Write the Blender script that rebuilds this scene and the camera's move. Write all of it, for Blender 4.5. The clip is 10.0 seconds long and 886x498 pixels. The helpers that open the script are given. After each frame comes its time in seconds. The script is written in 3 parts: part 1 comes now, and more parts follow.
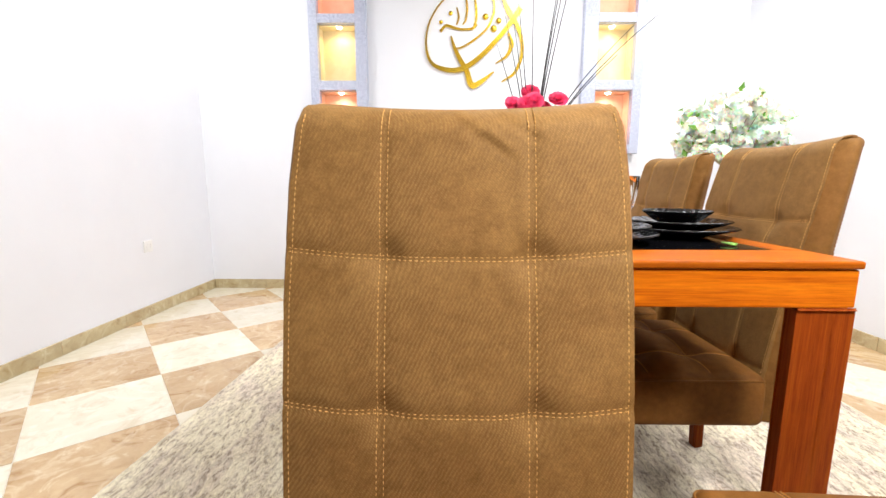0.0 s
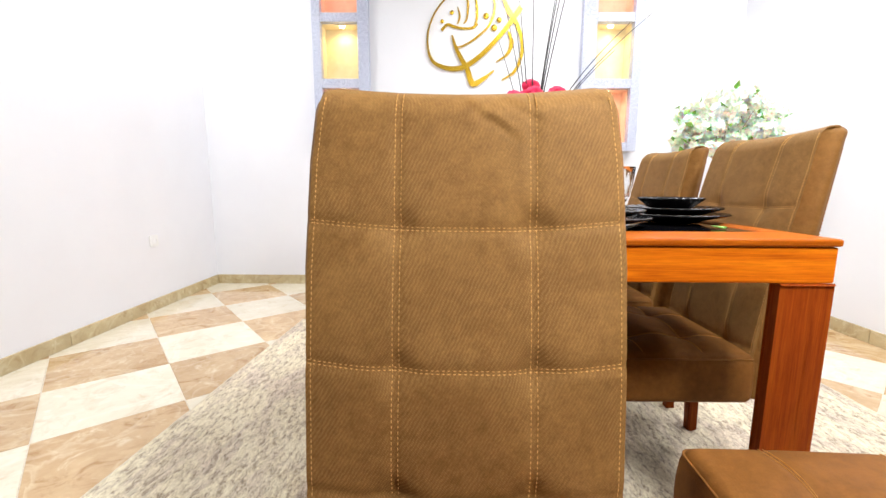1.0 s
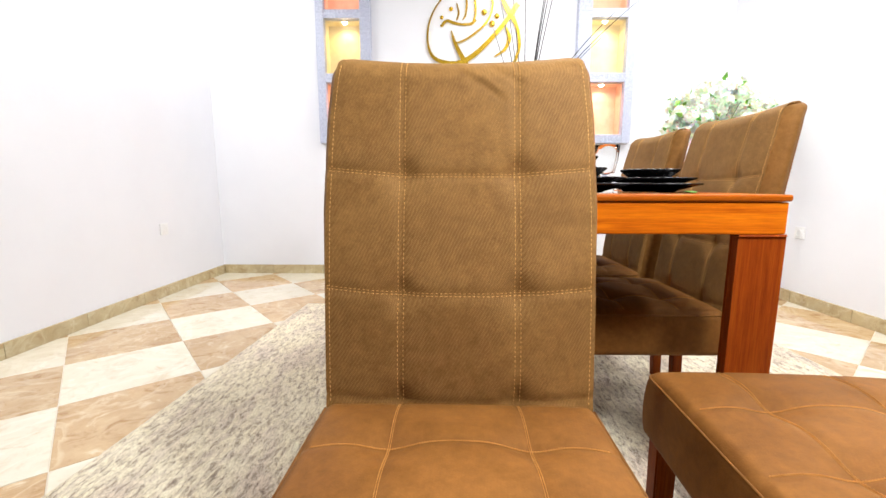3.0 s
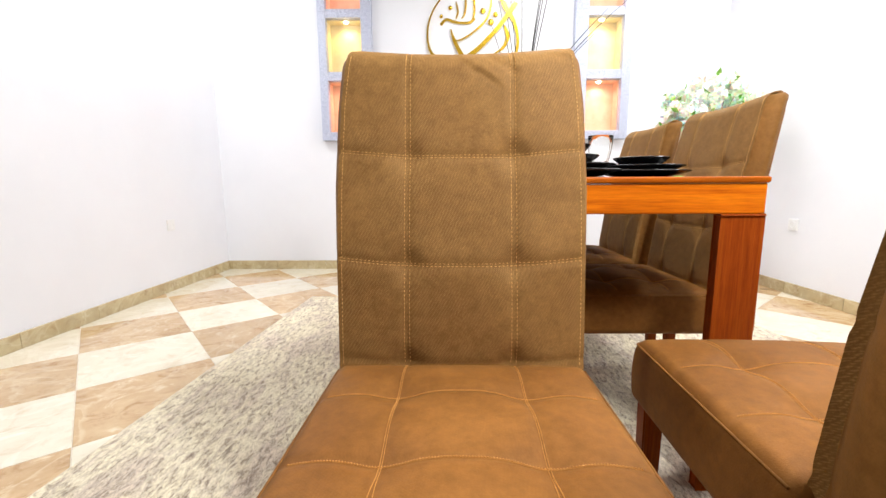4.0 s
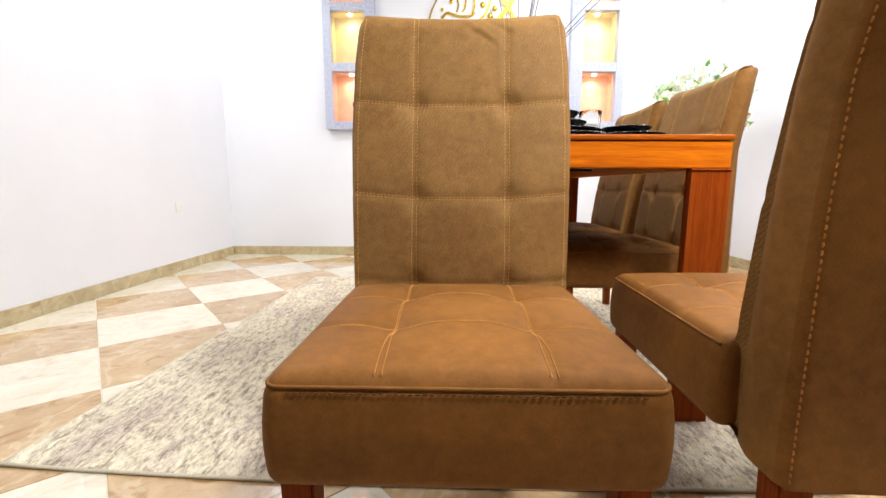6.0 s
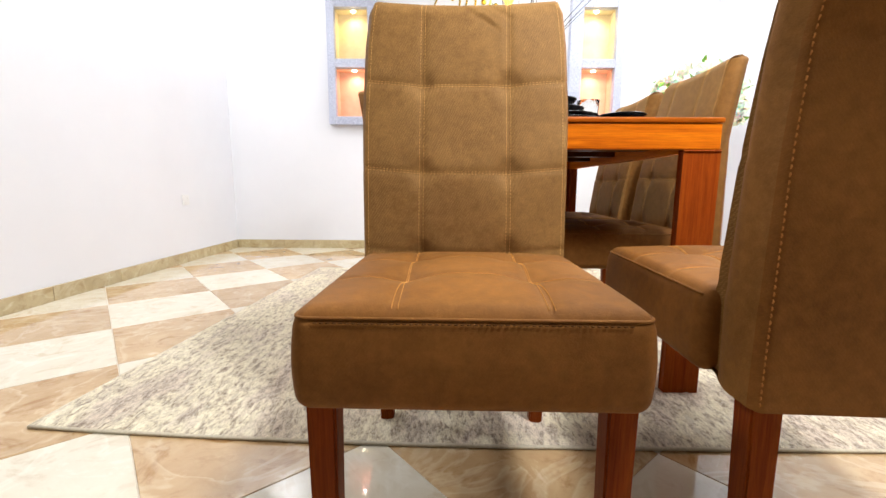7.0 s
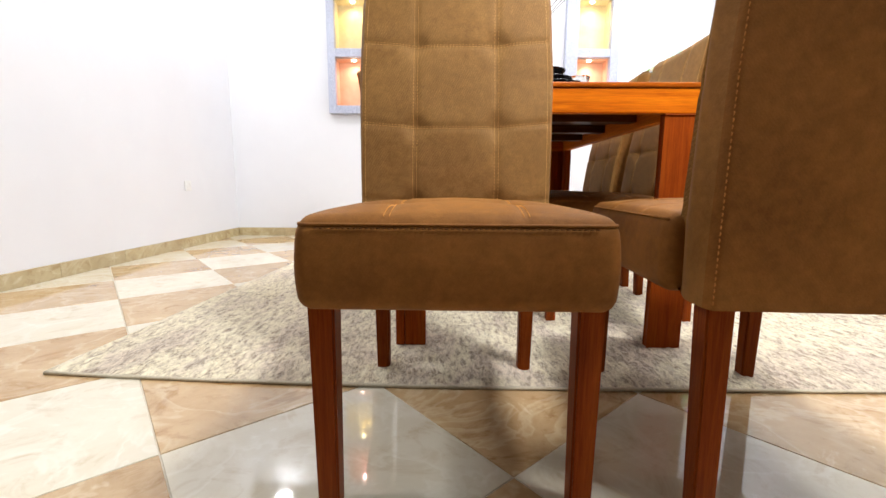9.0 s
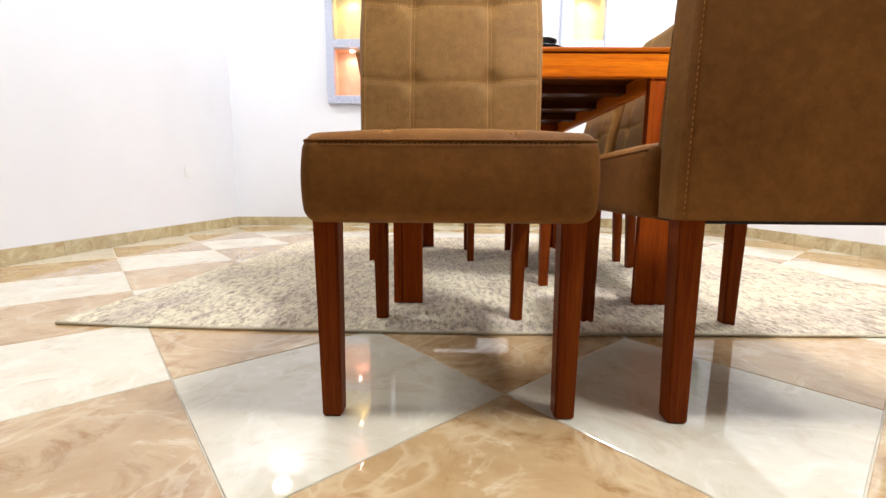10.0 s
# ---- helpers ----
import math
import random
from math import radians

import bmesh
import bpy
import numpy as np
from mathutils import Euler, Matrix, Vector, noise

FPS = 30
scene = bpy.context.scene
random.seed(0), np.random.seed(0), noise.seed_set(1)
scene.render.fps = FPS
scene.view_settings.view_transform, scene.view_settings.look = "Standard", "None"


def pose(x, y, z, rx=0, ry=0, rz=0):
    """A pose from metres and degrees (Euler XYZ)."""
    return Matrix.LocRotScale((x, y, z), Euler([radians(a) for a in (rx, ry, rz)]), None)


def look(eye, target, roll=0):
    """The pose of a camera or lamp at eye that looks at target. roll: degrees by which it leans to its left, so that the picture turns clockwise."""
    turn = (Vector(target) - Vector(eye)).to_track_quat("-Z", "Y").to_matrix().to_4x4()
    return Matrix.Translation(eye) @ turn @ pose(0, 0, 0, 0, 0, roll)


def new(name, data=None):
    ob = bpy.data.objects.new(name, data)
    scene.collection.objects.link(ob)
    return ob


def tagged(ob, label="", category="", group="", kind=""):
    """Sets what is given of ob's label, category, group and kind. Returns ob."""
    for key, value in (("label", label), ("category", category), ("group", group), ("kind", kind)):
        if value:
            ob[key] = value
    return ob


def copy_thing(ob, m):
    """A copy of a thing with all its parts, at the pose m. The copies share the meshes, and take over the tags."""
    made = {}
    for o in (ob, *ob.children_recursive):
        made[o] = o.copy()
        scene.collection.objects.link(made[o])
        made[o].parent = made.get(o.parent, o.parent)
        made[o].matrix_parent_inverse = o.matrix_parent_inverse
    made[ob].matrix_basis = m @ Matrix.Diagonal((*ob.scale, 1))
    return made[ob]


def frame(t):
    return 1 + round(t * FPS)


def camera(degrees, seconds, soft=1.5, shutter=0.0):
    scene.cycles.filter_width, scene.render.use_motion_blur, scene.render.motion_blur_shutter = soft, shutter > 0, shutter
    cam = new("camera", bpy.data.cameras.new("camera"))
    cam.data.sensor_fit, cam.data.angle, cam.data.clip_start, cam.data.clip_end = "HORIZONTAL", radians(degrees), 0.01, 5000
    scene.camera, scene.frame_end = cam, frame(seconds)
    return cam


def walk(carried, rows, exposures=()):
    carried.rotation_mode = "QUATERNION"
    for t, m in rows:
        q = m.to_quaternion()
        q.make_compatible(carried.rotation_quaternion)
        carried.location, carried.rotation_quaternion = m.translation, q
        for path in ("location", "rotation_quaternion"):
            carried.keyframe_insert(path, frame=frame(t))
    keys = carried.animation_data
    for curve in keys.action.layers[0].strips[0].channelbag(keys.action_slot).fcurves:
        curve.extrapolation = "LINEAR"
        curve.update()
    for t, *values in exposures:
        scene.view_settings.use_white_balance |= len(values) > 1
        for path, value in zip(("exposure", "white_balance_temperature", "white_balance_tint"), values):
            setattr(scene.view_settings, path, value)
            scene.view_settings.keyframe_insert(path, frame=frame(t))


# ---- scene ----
cam = camera(93.6, 10.0)
PATH = [
    (0, (0.248, 0.315, 0.9), (0.221, 2.291, 0.592), 0.1),
    (0.5, (0.241, 0.291, 0.887), (0.217, 2.268, 0.58), 0.0),
    (1, (0.235, 0.26, 0.868), (0.212, 2.237, 0.563), 0.2),
    (1.5, (0.234, 0.235, 0.855), (0.212, 2.211, 0.549), 0.2),
    (2, (0.24, 0.201, 0.839), (0.217, 2.177, 0.535), 0.2),
    (2.5, (0.242, 0.174, 0.815), (0.218, 2.15, 0.512), 0.2),
    (4, (0.238, 0.075, 0.758), (0.21, 2.051, 0.455), -0.3),
    (4.5, (0.239, 0.045, 0.739), (0.211, 2.022, 0.438), -0.3),
    (5, (0.24, 0.012, 0.703), (0.216, 1.99, 0.407), -0.0),
    (5.5, (0.238, -0.02, 0.674), (0.217, 1.957, 0.375), 0.1),
    (7, (0.221, -0.121, 0.592), (0.202, 1.857, 0.295), 0.3),
    (7.5, (0.222, -0.137, 0.57), (0.202, 1.841, 0.271), 0.3),
    (8, (0.227, -0.157, 0.543), (0.207, 1.82, 0.244), 0.3),
    (8.5, (0.233, -0.175, 0.521), (0.213, 1.802, 0.223), 0.3),
    (9, (0.24, -0.196, 0.489), (0.221, 1.782, 0.189), 0.3),
    (9.5, (0.245, -0.217, 0.459), (0.229, 1.76, 0.161), 0.2),
    (9.8, (0.245, -0.237, 0.423), (0.233, 1.741, 0.127), 0.24),
    (10, (0.246, -0.265, 0.371), (0.238, 1.714, 0.079), 0.3),
]
walk(cam, [(t, look(eye, target, roll)) for t, eye, target, roll in PATH])

# ---- world and lights ----
world = bpy.data.worlds.new("world")
scene.world = world
world.use_nodes = True
world.node_tree.nodes["Background"].inputs[0].default_value = (0.9, 0.95, 1.0, 1)
world.node_tree.nodes["Background"].inputs[1].default_value = 0.05
scene.view_settings.exposure = 0.22

X0, X1, Y0, Y1, ZC = -1.80, 2.60, -0.75, 3.845, 2.75     # the room
LAMP_W = 41.0
LAMPS = [(-1.44, 3.68, 0.16, 0.16), (-1.50, 2.60, 0.36, 0.3), (-1.50, 1.50, 0.36, 0.3), (-1.40, 0.35, 0.45, 0.3),
         (0.95, 2.80, 0.44, 0.7), (2.20, 2.60, 0.52, 0.7), (2.20, 1.30, 0.50, 0.7), (2.10, 0.45, 0.30, 0.5)]   # x, y, share, width


def lamp(name, kind, power, m, color, size):
    data = bpy.data.lights.new(name, kind)
    data.energy, data.color = power, color
    if kind == "AREA":
        data.shape, data.size = "DISK", size
    elif kind == "POINT":
        data.shadow_soft_size = size
    else:
        data.shadow_soft_size, data.spot_size, data.spot_blend = size, radians(160), 1.0
    ob = new(name, data)
    ob.matrix_world = m
    return ob


for lx, ly, share, wide in LAMPS:
    lamp("downlight_lamp", "AREA", LAMP_W * share, pose(lx, ly, ZC - 0.03), (0.965, 0.99, 1.0), wide)
ADDED_PENDANT = (0.92, 0.22, 1.80)                             # a hanging lamp added out of view, near end of the table, to light the chairs
lamp("added_pendant_bulb", "POINT", 98.0, pose(*ADDED_PENDANT), (0.975, 0.99, 1.0), 0.13)


# ---- materials ----
class Mat:
    """A node material with short calls."""

    def __init__(self, name, rough=0.6, metal=0.0):
        self.m = bpy.data.materials.new(name)
        self.m.use_nodes = True
        self.t = self.m.node_tree
        self.b = self.t.nodes["Principled BSDF"]
        self.b.inputs["Roughness"].default_value = rough
        self.b.inputs["Metallic"].default_value = metal
        self.coord = None

    def node(self, kind, **values):
        n = self.t.nodes.new(kind)
        for k, v in values.items():
            key = k.replace("_", " ")
            if key in n.inputs:
                n.inputs[key].default_value = v
        return n

    def link(self, a, b):
        self.t.links.new(a, b)

    def space(self, scale=(1, 1, 1), rot=(0, 0, 0), shift=False, world_space=False):
        n = self.node("ShaderNodeTexCoord")
        out = self.node("ShaderNodeNewGeometry").outputs["Position"] if world_space else n.outputs["Object"]
        if shift:
            info = self.node("ShaderNodeObjectInfo")
            mul = self.node("ShaderNodeMath")
            mul.operation = "MULTIPLY"
            mul.inputs[1].default_value = 37.0
            self.link(info.outputs["Random"], mul.inputs[0])
            add = self.node("ShaderNodeVectorMath")
            self.link(out, add.inputs[0])
            self.link(mul.outputs[0], add.inputs[1])
            out = add.outputs[0]
        mp = self.node("ShaderNodeMapping")
        mp.inputs["Scale"].default_value = scale
        mp.inputs["Rotation"].default_value = [radians(r) for r in rot]
        self.link(out, mp.inputs["Vector"])
        self.coord = mp.outputs[0]
        return self

    def noise(self, scale, detail=4.0, rough=0.55, distortion=0.0):
        n = self.node("ShaderNodeTexNoise", Scale=scale, Detail=detail, Roughness=rough, Distortion=distortion)
        self.link(self.coord, n.inputs["Vector"])
        return n.outputs["Fac"]

    def wave(self, scale, distortion=0.0, detail=2.0, direction="X"):
        n = self.node("ShaderNodeTexWave", Scale=scale, Distortion=distortion, Detail=detail)
        n.bands_direction = direction
        self.link(self.coord, n.inputs["Vector"])
        return n.outputs["Fac"]

    def ramp(self, fac, stops):
        n = self.node("ShaderNodeValToRGB")
        r = n.color_ramp
        r.elements[0].position, r.elements[0].color = stops[0][0], (*stops[0][1], 1)
        r.elements[1].position, r.elements[1].color = stops[-1][0], (*stops[-1][1], 1)
        for p, c in stops[1:-1]:
            r.elements.new(p).color = (*c, 1)
        self.link(fac, n.inputs[0])
        return n.outputs[0]

    def mix(self, fac, a, b, how="MIX"):
        n = self.node("ShaderNodeMix")
        n.data_type, n.blend_type = "RGBA", how
        for v, i in ((fac, 0), (a, 6), (b, 7)):
            if isinstance(v, (int, float)):
                n.inputs[i].default_value = v
            elif isinstance(v, tuple):
                n.inputs[i].default_value = (*v, 1)
            else:
                self.link(v, n.inputs[i])
        return n.outputs[2]

    def color(self, out):
        if isinstance(out, tuple):
            self.b.inputs["Base Color"].default_value = (*out, 1)
        else:
            self.link(out, self.b.inputs["Base Color"])
        return self

    def roughness(self, fac, lo, hi):
        n = self.node("ShaderNodeMapRange")
        n.inputs["To Min"].default_value, n.inputs["To Max"].default_value = lo, hi
        self.link(fac, n.inputs["Value"])
        self.link(n.outputs[0], self.b.inputs["Roughness"])
        return self

    def bump(self, fac, strength, distance):
        n = self.node("ShaderNodeBump", Strength=strength, Distance=distance)
        self.link(fac, n.inputs["Height"])
        old = self.b.inputs["Normal"].links
        if old:
            self.link(old[0].from_socket, n.inputs["Normal"])
        self.link(n.outputs[0], self.b.inputs["Normal"])
        return self

    def set(self, **values):
        for k, v in values.items():
            self.b.inputs[k.replace("_", " ")].default_value = v
        return self


def suede_material(name, weave, tone):
    """Brushed cloth: blotches at two scales, a printed twill that shows in patches, and a short nap."""
    m = Mat(name, 0.62)
    m.space(shift=True)
    big, mid = m.noise(4.5, 6, 0.68, 0.5), m.noise(48.0, 6, 0.75)
    r, g, b = tone
    c = m.ramp(big, [(0.3, (0.72 * r, 0.68 * g, 0.64 * b)), (0.5, tone), (0.68, (1.27 * r, 1.33 * g, 1.5 * b))])
    c = m.mix(0.30, c, m.ramp(mid, [(0.36, (0.50 * r, 0.45 * g, 0.42 * b)), (0.66, (1.5 * r, 1.6 * g, 1.9 * b))]))
    m.space(rot=(28, 42, 24))
    w1 = m.wave(128.0, 3.0, 3.0, "X")
    m.space(rot=(-24, -50, -28))
    w2 = m.wave(104.0, 4.0, 3.0, "X")
    both = m.node("ShaderNodeMath")
    both.operation = "MULTIPLY"
    m.link(w1, both.inputs[0])
    m.link(w2, both.inputs[1])
    w1 = both.outputs[0]
    m.space(shift=True)
    worn = m.noise(6.0, 5, 0.65)
    c = m.mix(m.ramp(worn, [(0.40, (0.15 * weave,) * 3), (0.60, (weave,) * 3)]), c, m.ramp(w1, [(0.05, (0.50 * r, 0.46 * g, 0.45 * b)), (0.6, (1.75 * r, 2.0 * g, 2.9 * b))]))
    speck = m.noise(300.0, 4, 0.75)
    c = m.mix(1.15 * weave, c, m.ramp(speck, [(0.36, (0.62, 0.60, 0.58)), (0.50, (0.96, 0.96, 0.96)), (0.64, (1.45, 1.5, 1.6))]), "MULTIPLY")
    m.color(c)
    m.bump(w1, 0.9 * weave, 0.0008)
    grain = m.noise(420.0, 3, 0.6)
    m.bump(grain, 0.45, 0.0008)
    m.roughness(mid, 0.55, 0.75)
    return m.set(Specular_IOR_Level=0.12).m


def wood_material(name, axis, dark=1.0, red=1.0):
    m = Mat(name, 0.3)
    sc = {"x": (1.6, 40, 40), "y": (40, 1.6, 40), "z": (40, 40, 1.6)}[axis]
    m.space(scale=sc, shift=True)
    g = m.noise(1.6, 6, 0.65, 0.8)
    fine = m.noise(9.0, 4, 0.7)
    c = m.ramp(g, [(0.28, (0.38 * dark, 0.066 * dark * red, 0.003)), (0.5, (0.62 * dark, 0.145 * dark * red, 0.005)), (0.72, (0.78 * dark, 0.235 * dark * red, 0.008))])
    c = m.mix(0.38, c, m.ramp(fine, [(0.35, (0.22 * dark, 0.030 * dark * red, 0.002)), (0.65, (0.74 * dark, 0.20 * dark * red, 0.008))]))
    m.color(c)
    m.bump(fine, 0.12, 0.0006)
    m.roughness(g, 0.3, 0.45)
    return m.set(Coat_Weight=0.0, Specular_IOR_Level=0.04).m


def tile_material(name, a, b, vein, blot=0.75):
    m = Mat(name, 0.09)
    m.space(shift=True)
    cloud = m.noise(4.2, 6, 0.66, 0.7)
    fine = m.noise(22.0, 5, 0.7, 0.5)
    v = m.noise(3.0, 4, 0.55, 1.6)
    c = m.ramp(cloud, [(0.3, a), (0.7, b)])
    line = m.ramp(v, [(0.45, (0, 0, 0)), (0.5, (1, 1, 1)), (0.52, (0, 0, 0))])
    c = m.mix(0.3, c, m.ramp(fine, [(0.3, a), (0.72, b)]))
    swirl = m.noise(7.0, 7, 0.7, 1.4)
    c = m.mix(m.ramp(swirl, [(0.52, (0, 0, 0)), (0.66, (blot, blot, blot))]), c, (0.80 * a[0], 0.70 * a[1], 0.58 * a[2]))
    c = m.mix(m.ramp(swirl, [(0.30, (0.8, 0.8, 0.8)), (0.42, (0, 0, 0))]), c, vein)
    sep = m.node("ShaderNodeMath")
    sep.operation = "MULTIPLY"
    sep.inputs[1].default_value = 0.38
    m.link(line, sep.inputs[0])
    c = m.mix(sep.outputs[0], c, vein)
    info = m.node("ShaderNodeObjectInfo")
    tone = m.ramp(info.outputs["Random"], [(0.0, (0.86, 0.86, 0.86)), (1.0, (1.0, 1.0, 1.0))])
    m.color(m.mix(1.0, c, tone, "MULTIPLY"))
    m.roughness(fine, 0.02, 0.06)
    m.bump(cloud, 0.02, 0.002)
    return m.set(Specular_IOR_Level=0.9).m


def plain(name, a, b, scale, rough, bump_scale=0.0, bump_strength=0.1, metal=0.0, **extra):
    m = Mat(name, rough, metal)
    m.space(shift=True)
    m.color(m.ramp(m.noise(scale, 5, 0.6), [(0.3, a), (0.7, b)]))
    if bump_scale:
        m.bump(m.noise(bump_scale, 4, 0.6), bump_strength, 0.001)
    return m.set(**extra).m


def rug_material():
    m = Mat("rug_pile", 0.95)
    m.space(scale=(74, 27, 40), rot=(0, 0, -5))
    streak = m.noise(1.0, 6, 0.70, 0.5)
    m.space(scale=(7.5, 3.0, 3), rot=(0, 0, -6))
    patch = m.noise(1.0, 5, 0.65, 0.5)
    m.space(scale=(330, 120, 150))
    tuft = m.noise(1.0, 3, 0.6)
    c = m.ramp(streak, [(0.36, (0.22, 0.15, 0.095)), (0.43, (0.50, 0.40, 0.27)), (0.50, (0.76, 0.665, 0.46)), (0.60, (0.90, 0.82, 0.62))])
    c = m.mix(m.ramp(patch, [(0.46, (0, 0, 0)), (0.60, (0.85, 0.85, 0.85))]), c, m.ramp(streak, [(0.38, (0.20, 0.125, 0.09)), (0.58, (0.70, 0.565, 0.45))]))
    c = m.mix(0.25, c, m.ramp(tuft, [(0.40, (0.16, 0.115, 0.08)), (0.58, (0.90, 0.84, 0.70))]))
    m.color(c)
    m.bump(streak, 0.8, 0.007)
    m.bump(tuft, 0.7, 0.004)
    return m.set(Sheen_Weight=0.2, Specular_IOR_Level=0.1).m


def granite_material():
    m = Mat("grey_granite", 0.35)
    m.space()
    a, b = m.noise(60, 5, 0.75), m.noise(190, 3, 0.7)
    c = m.ramp(a, [(0.33, (0.22, 0.245, 0.36)), (0.5, (0.40, 0.43, 0.56)), (0.68, (0.62, 0.65, 0.76))])
    m.color(m.mix(0.4, c, m.ramp(b, [(0.36, (0.22, 0.24, 0.36)), (0.64, (0.78, 0.80, 0.88))])))
    return m.bump(b, 0.1, 0.001).m


def glass_material(name, tint, rough=0.0):
    m = Mat(name, rough)
    m.color(tint)
    return m.set(Transmission_Weight=1.0, IOR=1.12, Specular_IOR_Level=1.0).m


def lamp_material(name, color, strength):
    m = Mat(name, 0.5)
    m.color((0.9, 0.9, 0.9))
    m.b.inputs["Emission Color"].default_value = (*color, 1)
    m.b.inputs["Emission Strength"].default_value = strength
    return m.m


# the side tone is painted midway between the chairs' lit and shaded sides
SUEDE, SUEDE_SIDE, SUEDE_SMOOTH = suede_material("brown_suede", 0.28, (0.236, 0.119, 0.032)), suede_material("half_lit_side_suede", 0.04, (0.210, 0.095, 0.022)), suede_material("smooth_brown_suede", 0.05, (0.190, 0.075, 0.0145))
REAR_THREAD = plain("dull_orange_thread", (0.26, 0.10, 0.022), (0.36, 0.15, 0.035), 90, 0.8, Specular_IOR_Level=0.05)
DARK_THREAD = plain("brown_thread", (0.060, 0.022, 0.006), (0.10, 0.04, 0.011), 90, 0.8, Specular_IOR_Level=0.05)
THREAD = plain("orange_thread", (0.56, 0.29, 0.085), (0.70, 0.41, 0.15), 90, 0.8, 900, 0.3, Specular_IOR_Level=0.05)
SEAT_THREAD = plain("worn_orange_thread", (0.42, 0.19, 0.05), (0.54, 0.27, 0.085), 90, 0.8, Specular_IOR_Level=0.05)
LINING = plain("black_lining", (0.012, 0.011, 0.010), (0.02, 0.018, 0.017), 80, 0.9, 500, 0.3)
# the z copy, for the table legs, has their shade put into its tone
WOOD_X, WOOD_Y, SHADED_WOOD_Z = (wood_material("cherry_wood_" + a, a, k, r) for a, k, r in (("x", 1.0, 1.0), ("y", 1.0, 1.0), ("z", 0.46, 0.75)))
TOP_X, TOP_Y = wood_material("red_cherry_x", "x", 0.68), wood_material("red_cherry_y", "y", 0.68)
# brown taken very dark to hold the shade beneath the table top
UNDERSIDE_SHADE_WOOD = wood_material("shaded_underside_wood", "x", 0.16, 1.2)
LEG_WOOD = wood_material("chair_leg_wood", "z", 0.34, 0.8)
TILE_LIGHT = tile_material("cream_tile", (0.69, 0.61, 0.46), (0.80, 0.745, 0.615), (0.87, 0.83, 0.72), 0.55)
TILE_DARK = tile_material("tan_tile", (0.42, 0.248, 0.105), (0.64, 0.462, 0.26), (0.77, 0.63, 0.43), 0.9)
GROUT = plain("grout", (0.60, 0.53, 0.42), (0.70, 0.64, 0.54), 30, 0.9, 200, 0.2)
SKIRT = tile_material("skirting_stone", (0.41, 0.31, 0.155), (0.62, 0.51, 0.30), (0.72, 0.63, 0.43))
WALL = plain("white_paint", (0.73, 0.735, 0.775), (0.77, 0.775, 0.815), 1.3, 0.75, 120, 0.06)
# for the unseen walls only: dark, so that little light bounces off them
UNSEEN_TAUPE = plain("bounce_cutting_taupe", (0.060, 0.050, 0.040), (0.075, 0.062, 0.05), 3, 0.8, 120, 0.06)
# the ceiling is out of view; its greige is chosen to weaken the bounce
CEILING = plain("bounce_cutting_greige", (0.32, 0.30, 0.28), (0.36, 0.34, 0.31), 2, 0.85, 120, 0.05)
RUG = rug_material()
BINDING = plain("rug_binding", (0.52, 0.45, 0.33), (0.66, 0.59, 0.46), 120, 0.9, 500, 0.4)
BLACK_GLASS = plain("black_glass", (0.004, 0.004, 0.005), (0.006, 0.006, 0.007), 5, 0.06)
CERAMIC = plain("black_ceramic", (0.004, 0.004, 0.005), (0.008, 0.008, 0.009), 30, 0.10, 200, 0.03, Specular_IOR_Level=0.3)
CRYSTAL = glass_material("crystal", (0.97, 0.98, 0.98))
PETAL = plain("red_petal", (0.72, 0.012, 0.07), (0.88, 0.06, 0.18), 60, 0.55, 150, 0.2)
TWIG = plain("black_twig", (0.012, 0.010, 0.012), (0.03, 0.028, 0.03), 90, 0.5)
BLOSSOM = plain("white_blossom", (0.88, 0.93, 0.70), (0.96, 0.97, 0.90), 30, 0.7, 150, 0.2, Subsurface_Weight=0.8, Subsurface_Scale=0.01)
LEAF = plain("green_leaf", (0.10, 0.28, 0.03), (0.28, 0.50, 0.08), 25, 0.5)
BARK = plain("pale_bark", (0.30, 0.24, 0.16), (0.55, 0.47, 0.36), 60, 0.8, 120, 0.4)
POT = plain("white_pot", (0.72, 0.72, 0.72), (0.8, 0.8, 0.8), 10, 0.3)
GOLD = plain("polished_gold", (0.66, 0.40, 0.025), (0.80, 0.52, 0.05), 6, 0.26, 0, 0, 0.9)
GRANITE = granite_material()
# cream stucco with the pink light of its alcove put into the colour
PINK_LIT_STUCCO = plain("pink_lit_stucco", (0.80, 0.50, 0.32), (0.88, 0.62, 0.44), 14, 0.8, 45, 0.35)
STUCCO = plain("cream_stucco", (0.76, 0.66, 0.42), (0.84, 0.76, 0.54), 14, 0.8, 45, 0.35)
PLASTIC = plain("white_plastic", (0.74, 0.74, 0.74), (0.79, 0.79, 0.79), 20, 0.35)
HOLE = plain("socket_hole", (0.02, 0.02, 0.02), (0.03, 0.03, 0.03), 20, 0.6)
GLOW = lamp_material("lamp_glow", (0.97, 0.97, 1.0), 2.5)
GLOW_SPOT = lamp_material("spot_glow", (1.0, 0.92, 0.8), 10.0)


# ---- mesh helpers ----
def mesh_of(name, verts, faces, material, smooth=True):
    me = bpy.data.meshes.new(name)
    me.from_pydata([tuple(v) for v in verts], [], [tuple(f) for f in faces])
    me.validate()
    bm = bmesh.new()
    bm.from_mesh(me)
    bmesh.ops.recalc_face_normals(bm, faces=bm.faces)
    bm.to_mesh(me)
    bm.free()
    me.materials.append(material)
    me.polygons.foreach_set("use_smooth", [smooth] * len(me.polygons))
    return me


def part(name, me, parent=None, label="", m=None):
    """Links a mesh as one object, under a thing or part."""
    ob = new(name, me)
    if parent is not None:
        ob.parent = parent
    if m is not None:
        ob.matrix_basis = m
    return tagged(ob, label)


